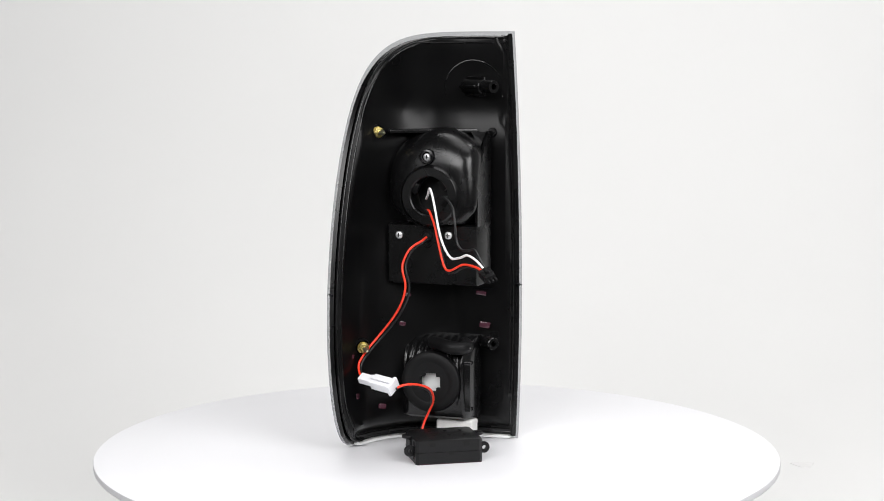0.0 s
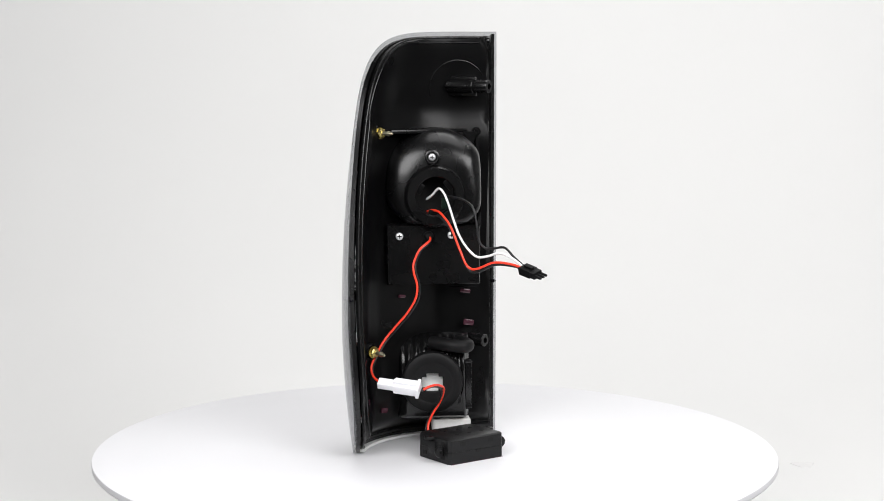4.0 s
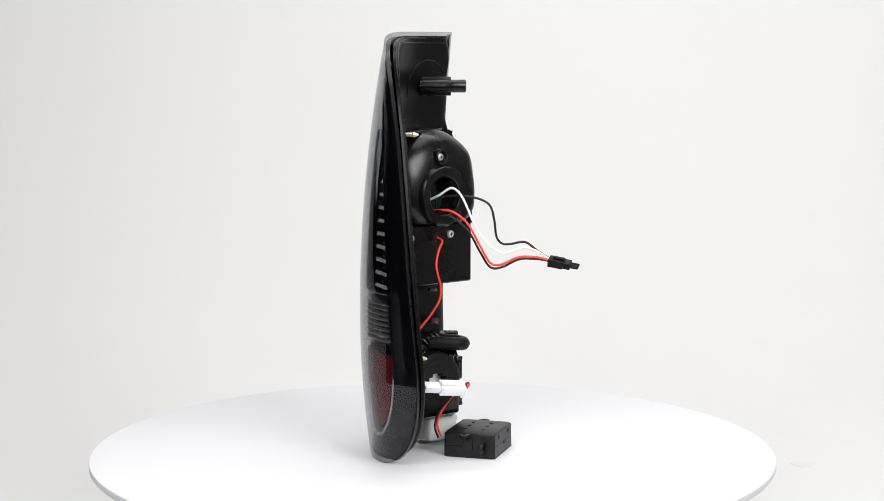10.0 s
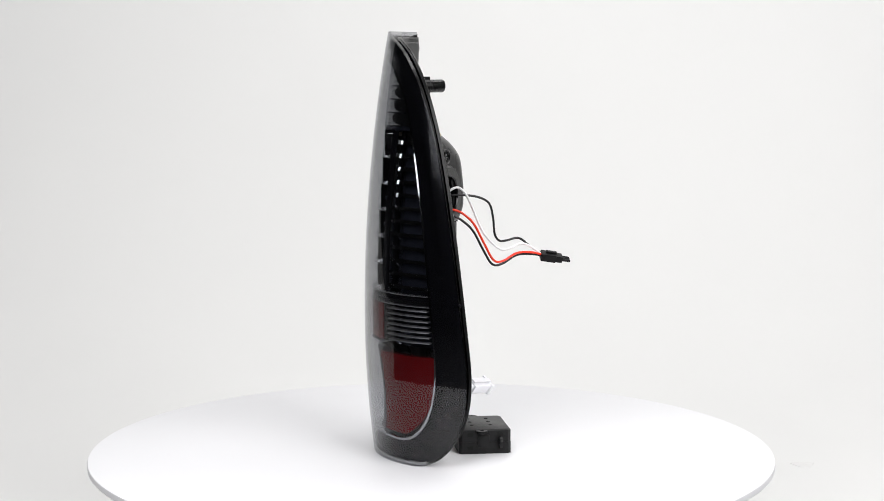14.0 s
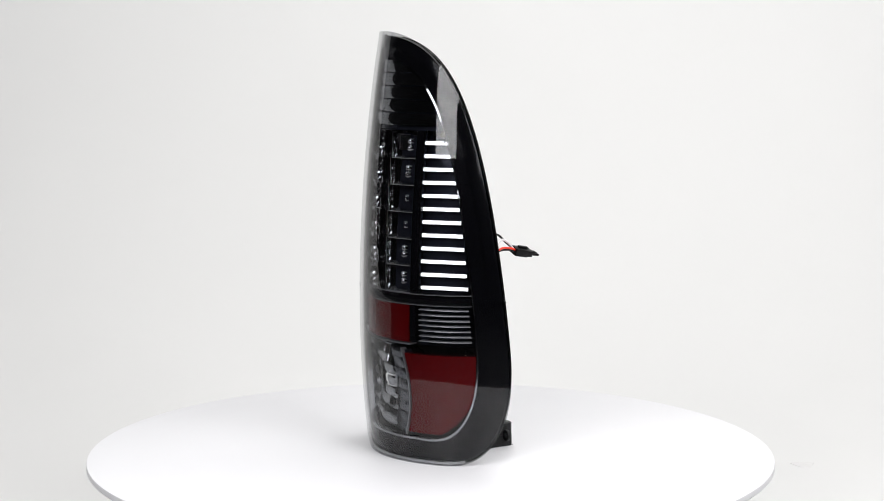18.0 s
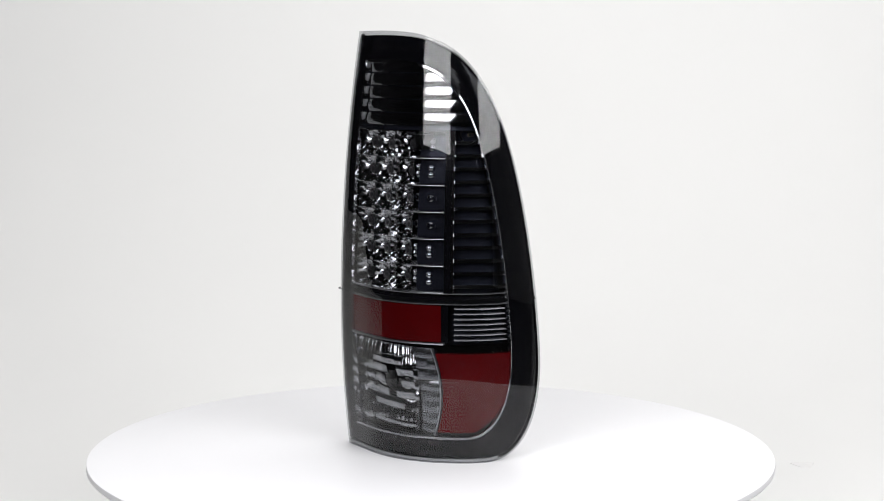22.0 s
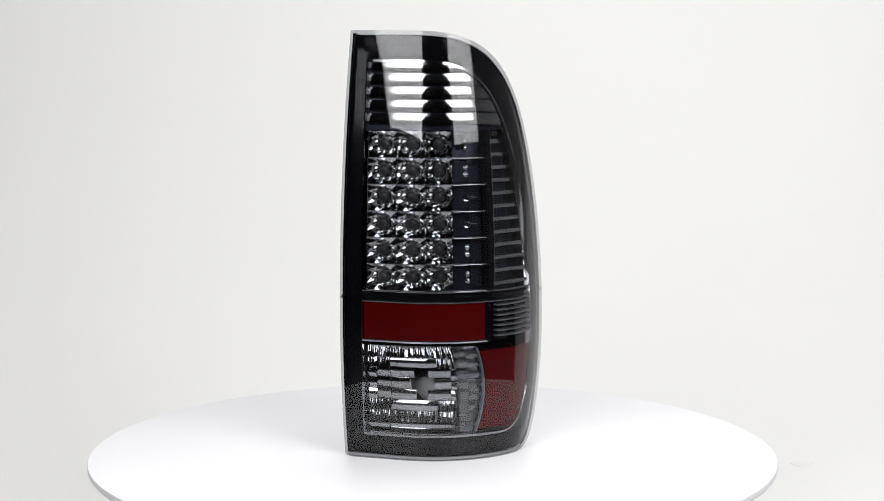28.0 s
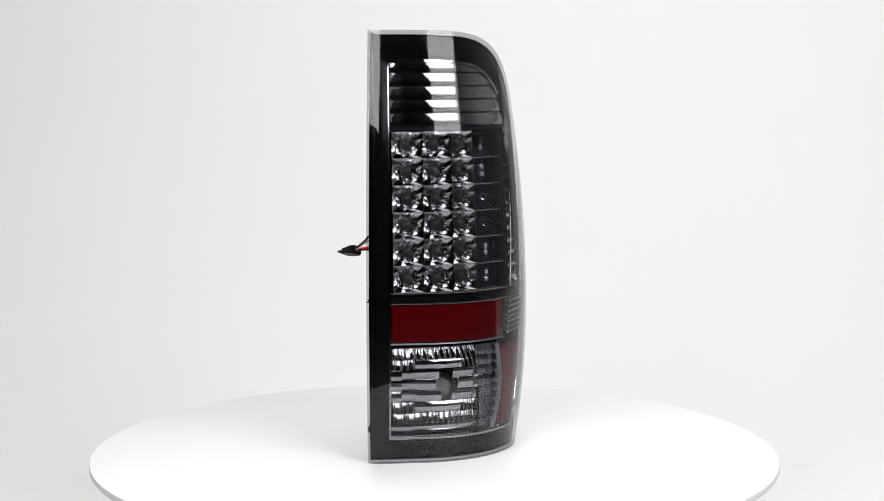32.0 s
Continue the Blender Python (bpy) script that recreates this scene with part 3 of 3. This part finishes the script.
    part("boss_ridge", tube(arc, 0.0006, 8), BLACK_PLASTIC, lamp)


def reach(u):
    """How far the rear box reaches forward to the housing, in millimetres."""
    return 13 + 31 * (u + 53) / 99


def dome_outline(c, q):
    """How far the dome's outline lies from the bulb opening's centre along (c, q), in millimetres: a round top, straight sides and a cut corner."""
    b = -1.5 * c - 15 * q
    limits = [-b + math.sqrt(b * b - (1.5 ** 2 + 15 ** 2 - 56 ** 2))]
    for nu, nz, d in ((1, 0, 49.5), (-1, 0, 52.5), (0, -1, 31), (-0.69, -0.72, 43.4)):
        along = nu * c + nz * q
        if along > 0.02:
            limits.append(d / along)
    return sum(r ** -28 for r in limits) ** (-1 / 28)


def build_rear_box(lamp):
    # lower flat plate with thick sides
    us = [-53, -52.2, -50.5, 43.5, 45.2, 46]
    face = [[rear(u, z, -1.6 if i in (0, 5) or j in (0, 3) else 0) for j, z in enumerate((177.2, 178.6, 239.8, 241))] for i, u in enumerate(us)]
    deep = [[rear(u + 2, z, -reach(u)) for z in (177.2, 178.6, 239.8, 241)] for u in us]
    part("rear_plate", slab(face, deep), BLACK_PLASTIC, lamp)
    # domed upper part: rings from its outline in to the bulb opening
    rings = []
    for out_row in range(15):
        ring = []
        for k in range(120):
            a = 2 * math.pi * k / 120
            c, q = math.cos(a), math.sin(a)
            far = dome_outline(c, q)
            soft = c * c * (13 if c > 0 else 40) + q * q * (44 if q > 0 else 7)
            base = c * c * (-1 if c > 0 else -11) + q * q * (-26 if q > 0 else 1)
            f = max(0.0, (out_row - 1) / 13) ** 1.6
            r = far + (21.5 - far) * f
            u, z = -2.5 + r * c, 272 + r * q
            rise = math.sqrt(max(0, 1 - (1 - min(1, (far - r) / min(soft, far - 22))) ** 2.2))
            top = 9.5 + 3 * max(0, u) / 54
            ring.append(rear(u, z, -reach(u) - 1 if out_row == 0 else base + (top - base) * rise))
        rings.append(ring)
    part("rear_dome", strip(rings), BLACK_PLASTIC, lamp, "glossy black domed lamp chamber")
    # straight side wall up to the shelf
    side = [(240, 0.5), (278, -0.5), (300, -7), (320, -22), (339, -36)]
    bm = slab([[rear(47, z, out) for z, out in side], [rear(47.5, z, -46) for z, out in side]], [[rear(44, z, out - 1) for z, out in side], [rear(44.5, z, -46) for z, out in side]])
    part("side_wall", bm, BLACK_PLASTIC, lamp)
    # triangular webs between the top shelf and the dome
    for u0, u1 in ((-50, -30), (46, 30)):
        web = [(u0, 338), (u1, 338), (u0 + (u1 - u0) * 0.35, 322)]
        bm = bm_of([rear(u, z, -30) for u, z in web] + [rear(u, z, -40) for u, z in web], [(0, 1, 2), (3, 5, 4), (0, 3, 4, 1), (1, 4, 5, 2), (2, 5, 3, 0)])
        part("shelf_web", bm, BLACK_PLASTIC, lamp)
    # bulb collar, dark opening and what is seen in it
    part("socket_collar", lathe([(0.0203, -0.016), (0.0203, 0.003), (0.0215, 0.0042), (0.0296, 0.0040), (0.0325, 0.001), (0.0334, -0.004), (0.0340, -0.012)], 56, rear_frame(-2.5, 272, 9.2)), BLACK_PLASTIC, lamp)
    part("socket_well", lathe([(0.0, -0.022), (0.0202, -0.022), (0.0202, -0.015)], 40, rear_frame(-2.5, 272, 9.2)), DARK_HOLE, lamp)
    for a in (25, 140, 200, 275):
        part("socket_key", block(0.007, 0.011, 0.006, 0.0006, rear_frame(-2.5, 272, 7.6) @ pose(0, 0, 0, 0, 0, a) @ pose(0.0185, 0, 0)), HOUSING, lamp)
    part("circuit_board", block(0.009, 0.014, 0.0012, 0.0003, rear_frame(10, 264, -12)), BOARD_GREEN, lamp, "green circuit board inside the socket")
    for u, z in ((-40, 229), (15, 230), (-6, 313)):
        out = 1.0 if z < 300 else 8.2
        build_screw(lamp, rear_frame(u, z, out))
    part("screw_well", lathe([(0.0050, 0.002), (0.0062, 0.0045), (0.0078, 0.0040), (0.0085, 0), (0.0085, -0.004)], 28, rear_frame(-6, 313, 8.0)), BLACK_PLASTIC, lamp)
    part("grommet", lathe([(0.0, 0.005), (0.003, 0.005), (0.005, 0.003), (0.0055, -0.001)], 20, rear_frame(-9, 229, 0.5)), BLACK_MATT, lamp, "rubber cable grommet")
    # wing and small lug at the dome's top corner
    part("dome_wing", block(0.094, 0.030, 0.004, 0.0012, pose(-0.003, 0.026, 0.339, 0, 0, 8)), BLACK_PLASTIC, lamp)
    part("lug", lathe([(0, 0.012), (0.0045, 0.012), (0.005, 0.011), (0.005, -0.004)], 18, rear_frame(47, 337, -62)), BLACK_PLASTIC, lamp)


def build_screw(lamp, m):
    s = part("screw", lathe([(0.0, 0.0022), (0.0028, 0.0021), (0.0037, 0.0015), (0.0041, 0.0006), (0.0038, -0.001), (0.0, -0.001)], 16, m), STEEL, lamp, "bright cross-head screw")
    part("slot", join(block(0.0044, 0.0009, 0.0006, 0, m @ pose(0, 0, 0.0021)), block(0.0009, 0.0044, 0.0006, 0, m @ pose(0, 0, 0.0021))), BLACK_MATT, s)


def axis_frame(p, d):
    m = d.to_track_quat("Z", "Y").to_matrix().to_4x4()
    m.translation = p
    return m


def build_back_fittings(lamp):
    # long mounting peg with two ribs
    tip, root = mm(62, -2, 386), mm(33.8, 39, 386)
    m = axis_frame(tip, (root - tip).normalized())
    long = (root - tip).length
    part("mounting_peg", lathe([(0.0032, 0.012), (0.0032, 0), (0.0066, 0), (0.007, 0.001), (0.007, 0.018), (0.0075, 0.0185), (0.008, long)], 28, m), BLACK_PLASTIC, lamp)
    part("peg_rib", block(0.0032, 0.0205, long - 0.015, 0.0008, m @ pose(0, 0, long / 2 + 0.0085)), BLACK_PLASTIC, lamp)
    part("peg_rib", block(0.019, 0.0028, long - 0.022, 0.0008, m @ pose(0, 0, long / 2 + 0.012)), BLACK_PLASTIC, lamp)
    # lower short peg
    tip = mm(63, 8, 111)
    part("mounting_peg", lathe([(0.003, 0.01), (0.003, 0), (0.006, 0), (0.0068, 0.001), (0.007, 0.03)], 24, axis_frame(tip, Vector((-0.5, 0.86, 0)))), BLACK_PLASTIC, lamp)
    # two yellow-passivated studs
    for base, tip in ((mm(-60, 5, 338), mm(-53, -11, 338)), (mm(-76, -15, 111), mm(-70, -35, 110))):
        m = axis_frame(base, (tip - base).normalized())
        stud = part("stud", lathe([(0, 0.0185), (0.0012, 0.018), (0.0030, 0.0125), (0.0020, 0.0115), (0.0022, 0.011), (0.0022, -0.012)], 14, m), PALE_BRASS, lamp, "pointed metal fixing stud")
        part("hex_nut", lathe([(0.0, 0.0045), (0.0040, 0.0045), (0.0056, 0.003), (0.0056, 0.0), (0.0, 0.0)], 6, m), BRASS, stud, "yellow-plated hexagonal nut")
        part("washer", lathe([(0.0, 0.0), (0.0062, 0.0), (0.0064, -0.0012), (0, -0.0012)], 20, m), BRASS, stud)
        part("stud_boss", lathe([(0.0075, -0.0014), (0.0085, -0.003), (0.0092, -0.015)], 20, m), BLACK_PLASTIC, lamp)


def build_drum(lamp):
    """The reversing lamp's ribbed body with its collar and open keyed hole."""
    m = Matrix((-ALONG, Vector((0, 0, 1)), BACKWARD)).transposed().to_4x4()
    m.translation = HOLE
    # fluted body, a bulged block with a hole
    n, k = 132, 40
    rows, back = [], []
    for i in range(n + 1):
        u = -41 + 83 * i / n
        row, low = [], []
        for j in range(k + 1):
            v = -44 + 91 * j / k
            tx, tv = min(1, (u + 41.5) / 17, (42.5 - u) / 9), min(1, (47.5 - v) / 34, (v + 44.5) / 9)
            h = math.sqrt(max(0, 1 - (1 - tx) ** 2)) * math.sqrt(max(0, 1 - (1 - tv) ** 2))
            flute = 1.7 * math.cos(2 * math.pi * u / 8.3) * min(1, max(0, (math.hypot(u, v) - 31) / 4)) * min(1, max(0, (v + 24) / 20))
            row.append(m @ Vector((-u / 1000, v / 1000, ((h - 1) * 40 + flute) / 1000)))
            low.append(m @ Vector((-u / 1000, v / 1000, -0.0425)))
        rows.append(row)
        back.append(low)
    bm = slab(rows, back)
    gone = [f for f in bm.faces if ((f.calc_center_median() - HOLE).dot(ALONG) ** 2 + (f.calc_center_median().z - HOLE.z) ** 2) < 0.0165 ** 2]
    bmesh.ops.delete(bm, geom=gone, context="FACES")
    part("lamp_drum", bm, DRUM_PLASTIC, lamp, "fluted black reversing lamp body")
    part("drum_bracket", join(block(0.012, 0.050, 0.0035, 0.0012, m @ pose(-0.0365, -0.004, -0.0050)), block(0.013, 0.004, 0.010, 0.0012, m @ pose(-0.0365, 0.021, -0.008)), block(0.013, 0.004, 0.010, 0.0012, m @ pose(-0.0365, -0.029, -0.008))), DRUM_PLASTIC, lamp)
    part("drum_collar", lathe([(0.0205, -0.042), (0.0205, 0.0045), (0.0225, 0.0058), (0.0300, 0.0056), (0.0322, 0.004), (0.0330, 0.0005), (0.0330, -0.010)], 56, m), BLACK_MATT, lamp)
    loops = [[], [], [], []]
    for k in range(96):
        a = 2 * math.pi * (k + 0.5) / 96
        c, q = abs(math.cos(a)), abs(math.sin(a))
        r = max(min(0.0112 / c, 0.0062 / q), min(0.0066 / c, 0.0100 / q))
        for lp, (rr, h) in zip(loops, ((0.0225, 0.0052), (r + 0.0006, 0.0050), (r, 0.0042), (r, -0.002))):
            lp.append(m @ Vector((rr * math.cos(a), rr * math.sin(a), h)))
    part("frosted_plug", lathe([(0.0, -0.0060), (0.0196, -0.0060), (0.0196, -0.0180), (0.0110, -0.0200), (0.0110, -0.0360), (0.0, -0.0370)], 40, m), FROSTED, lamp, "pale frosted plug in the bulb opening")
    part("keyed_plate", strip(loops), BLACK_MATT, lamp, "black plate with a cross-shaped bulb opening")
    # bent vent hose over the drum
    line = [mm(-2, 6, 113), mm(6, -6, 113), mm(15, -17, 112), mm(25, -20, 111), mm(32, -14, 111), mm(34, -3, 111), mm(32, 14, 111)]
    part("vent_hose", tube(smooth_line(line, 6), 0.0072, 16), BLACK_MATT, lamp, "bent black rubber vent hose")


def harness(r, z, side=0.0):
    """A point of the cable fan between socket and plug: r along it, z up, side across, in millimetres."""
    d, c = Vector((0.4405, -0.8977, 0)), Vector((0.8977, 0.4405, 0))
    return mm(-2, -5, z) + d * (r / 1000) + c * (side / 1000)


def build_wires(lamp):
    R = 0.00125
    fan = ((WHITE_WIRE, "white_wire", [(-8, 268, -4), (2, 273, -7), (14, 280.5, -11), (22, 277, -12.5), (29, 266, -13), (45, 232, -13), (64, 214, -12), (78, 214, -9), (91, 218, -6), (104, 214, -2.5), (118, 205, 0.8)]),
           (BLACK_WIRE, "black_wire", [(4, 270, 4), (11, 271, 4), (26, 271.5, 0), (43, 269, -3), (55, 262, -4), (59.5, 247, -4), (62, 229, -3), (68, 221.5, -1), (77, 221, 1), (92, 223, 2), (105, 214, 1.6), (119, 205, 1.6)]),
           (RED_WIRE, "red_wire", [(-8, 255, -3), (2, 257, -7), (14, 256.5, -11), (24, 251, -13), (34, 241, -14), (46, 219, -14.5), (56, 202.5, -14), (67, 200.5, -12.5), (86, 208, -8), (105, 207.5, -3.5), (121, 203.5, -1.4)]),
           (BLACK_WIRE, "black_wire", [(-4, 250, -2), (6, 252, -5), (18, 248, -8), (33, 235, -11), (46, 212, -11.5), (56, 197.5, -11), (68, 197.5, -10), (86, 205.5, -6), (104, 205.5, -2), (120, 203, -0.2)]))
    for mat, name, pts in fan:
        part(name, tube(smooth_line([harness(*p) for p in pts], 7), R, 10), mat, lamp)
    # plug at the free end
    m = axis_frame(harness(117, 203.5), (mm(58, -142, 198) - harness(117, 203.5)).normalized()) @ pose(0, 0, 0, 0, 0, 20)
    plug = part("plug", join(block(0.0125, 0.0085, 0.017, 0.0012, m @ pose(0, 0, 0.0085)), block(0.011, 0.007, 0.008, 0.0008, m @ pose(0, 0, 0.020)), block(0.004, 0.0022, 0.012, 0.0005, m @ pose(0, 0.0055, 0.011))), BLACK_MATT, lamp, "black four-way plug on the cable end")
    for x in (-0.0038, 0, 0.0038):
        part("pin_sleeve", lathe([(0, 0.0092), (0.0011, 0.0092), (0.0015, 0.008), (0.0015, 0)], 10, m @ pose(x, 0.0, 0.0235)), BLACK_MATT, plug)
    # second lead, from the grommet to the white connector
    lead = [(-9, -8, 228), (-14, -17, 225), (-26, -20, 217), (-33, -21, 204), (-34, -23, 194), (-31, -25, 180), (-33, -25, 166), (-40, -18, 150), (-49, -10, 136), (-60, -6, 122), (-72, -12, 108), (-80, -18, 96), (-80, -25, 87), (-76, -34, 82.5)]
    part("red_wire", tube(smooth_line([mm(*p) for p in lead], 6), R, 10), RED_WIRE, lamp)
    part("black_wire", tube(smooth_line([mm(x + 1.2 + 3.0 * math.sin(math.pi * i / 13), y + 3.0, z - 1.2) for i, (x, y, z) in enumerate(lead)], 6), R, 10), BLACK_WIRE, lamp)


def build_small(lamp):
    """Clips on the lens edge and the small red glints on the housing, painted as solid blocks."""
    for s, n in ((0.0, 1), (end_of(0.170), -1)):
        p = shell(s, 0.170, 0.004)
        part("lens_clip", block(0.003, 0.0035, 0.003, 0.0005, Matrix.Translation(p) @ pose(0, 0, 0, 0, 0, -24 * n)), BLACK_GLOSS, lamp)
    # red light glinting in the housing, put into the colour of small blocks
    for x, y, z, w, h in ((-36, 21, 131, 9, 6), (54, 33, 128, 12, 7), (50, 33, 163, 12, 5), (-88, -20, 102, 6, 6), (-83, -17, 59, 7, 7), (-57, 5, 44, 9, 6), (-51, 14, 121, 9, 6), (-30, 20, 163, 9, 4)):
        p = mm(x, y, z)
        part("red_glint", block(w / 1000, 0.004, h / 1000, 0.0018, Matrix.Translation(p) @ pose(0, 0, 0, 0, 8, 60 if x < -70 else 22 if x < 0 else -12)), RED_DIM, lamp, "small dim red glint painted as a block")


RED_DIM = material("dim_purplish_red", (0.065, 0.022, 0.034), 0.15, stain=0.3, size=500)


def build_foam(lamp):
    bm = block(0.041, 0.022, 0.026, 0.004, pose(0.0235, 0.011, 0.017, 0, 0, -18), 3)
    bmesh.ops.subdivide_edges(bm, edges=bm.edges[:], cuts=3, use_grid_fill=True)
    for v in bm.verts:
        v.co += noise.noise_vector(v.co * 160) * 0.0012
    part("foam_pad", bm, FOAM, lamp, "rough white foam pad under the lamp body")


def build_tail_light():
    lamp = thing("tail_light", "black vehicle tail light with smoked lens, standing on the turntable", "tail light")
    build_lens(lamp)
    build_bezel(lamp)
    build_front(lamp)
    build_shell_back(lamp)
    build_rear_box(lamp)
    build_back_fittings(lamp)
    build_drum(lamp)
    build_wires(lamp)
    build_foam(lamp)
    build_small(lamp)
    return lamp


BOX_AT = (0.009, -0.0480, 13.0)


def build_module():
    """The load module: a vented black box with mounting ears, its lead and the white connector."""
    box = thing("control_module", "small vented black plastic control box lying on the turntable", "control box")
    here = pose(BOX_AT[0], BOX_AT[1], 0, 0, 0, BOX_AT[2])
    part("lower_shell", prism(0.0705, 0.0555, 0.0130, 0.0030, 0.0006, pose(0, 0, 0.00625)), BOX_PLASTIC, box)
    part("upper_shell", prism(0.0702, 0.0552, 0.0145, 0.0032, 0.0012, pose(0, 0, 0.0187)), BOX_PLASTIC, box)
    # holes and slots are solid pieces, their inner shade painted near-black
    for x in (-0.016, 0.0, 0.016):
        for y in (-0.009, 0.011):
            part("vent_hole", lathe([(0, 0.0002), (0.0021, 0.0002), (0.0021, -0.001), (0, -0.001)], 14, pose(x + 0.004, y, 0.0261)), DARK_HOLE, box)
    for x in (-0.018, 0.018):
        for z in (0.0205,):
            part("clip_slot", block(0.0062, 0.0012, 0.0042, 0, pose(x, -0.0273, z)), DARK_HOLE, box)
    part("clip_slot", block(0.0055, 0.0012, 0.003, 0, pose(0.002, -0.0275, 0.0112)), DARK_HOLE, box)
    for y in (-0.016, 0.016):
        for z in (0.0205, 0.0065):
            part("clip_slot", block(0.0012, 0.0062, 0.0042, 0, pose(-0.0350 if z < 0.01 else -0.0346, y, z)), DARK_HOLE, box)
            part("clip_slot", block(0.0012, 0.0062, 0.0042, 0, pose(0.0350 if z < 0.01 else 0.0346, y, z)), DARK_HOLE, box)
    part("latch", block(0.003, 0.012, 0.014, 0.001, pose(-0.0352, 0.002, 0.014)), BOX_PLASTIC, box)
    for x, y, z in ((0.0395, -0.016, 0.013), (-0.0395, -0.016, 0.013), (0.0375, 0.004, 0.0240), (-0.0375, 0.004, 0.0240)):
        up = z < 0.016
        ring = lathe([(0.0022, -0.0015), (0.0022, 0.0015), (0.0058, 0.0015), (0.0062, 0), (0.0058, -0.0015), (0.0022, -0.0015)], 22)
        part("mounting_ear", join(ring, block(0.008, 0.009, 0.003, 0.0004, pose(-0.006 * (1 if x > 0 else -1), 0, 0))), BOX_PLASTIC, box).matrix_local = pose(x, y, z, 90 if up else 0, 0, 0)
    inv = here.inverted()
    pts = [(-39, -61, 77), (-32, -60, 79.5), (-21, -53, 79), (-9, -42, 74), (-3, -30, 66), (-2, -18, 53), (-7, -11, 40), (-12, -10, 28), (-15, -16, 17)]
    part("red_wire", tube(smooth_line([inv @ mm(*p) for p in pts], 6), 0.00125, 10), RED_WIRE, box)
    part("black_wire", tube(smooth_line([inv @ mm(x - 1.5, y + 2.2, z - 1.8) for x, y, z in pts], 6), 0.00125, 10), BLACK_WIRE, box)
    # white two-part connector
    a, b = mm(-78, -33, 82), mm(-39, -61, 77)
    m = inv @ axis_frame(a, (b - a).normalized()) @ pose(0, 0, 0, 0, 0, 35)
    con = part("connector", join(block(0.0095, 0.0075, 0.020, 0.0008, m @ pose(0, 0, 0.010)), block(0.0135, 0.0105, 0.024, 0.001, m @ pose(0, 0, 0.029)), block(0.0165, 0.0125, 0.0035, 0.0006, m @ pose(0, 0, 0.0425))), NYLON, box, "white nylon two-pin connector")
    part("latch_arm", block(0.005, 0.002, 0.026, 0.0005, m @ pose(0, 0.0068, 0.030)), NYLON, con)
    part("seal_strip", block(0.068, 0.0004, 0.0005, 0, pose(0, -0.0278, 0.0004)), RED_DIM, box, "thin red line along the bottom edge")
    box.matrix_world = here
    return box


# near-black that stands for the shade inside holes
DARK_HOLE = material("hole_shade_black", (0.002, 0.002, 0.002), 0.9)

build_studio()
turntable = build_turntable()
tail_light = build_tail_light()
module = build_module()


def turned(t):
    """The table's turn in degrees: it speeds up slightly."""
    q = t / 32
    return 6.3121 * t - 16.184 * q * (1 - q)


def motions():
    """Everything on the turntable turns with it."""
    times = [2 * i for i in range(17)]
    for ob in (turntable, tail_light, module):
        rest = ob.matrix_basis.copy()
        walk(ob, [(t, pose(0, 0, 0, 0, 0, turned(t)) @ rest) for t in times])


motions()
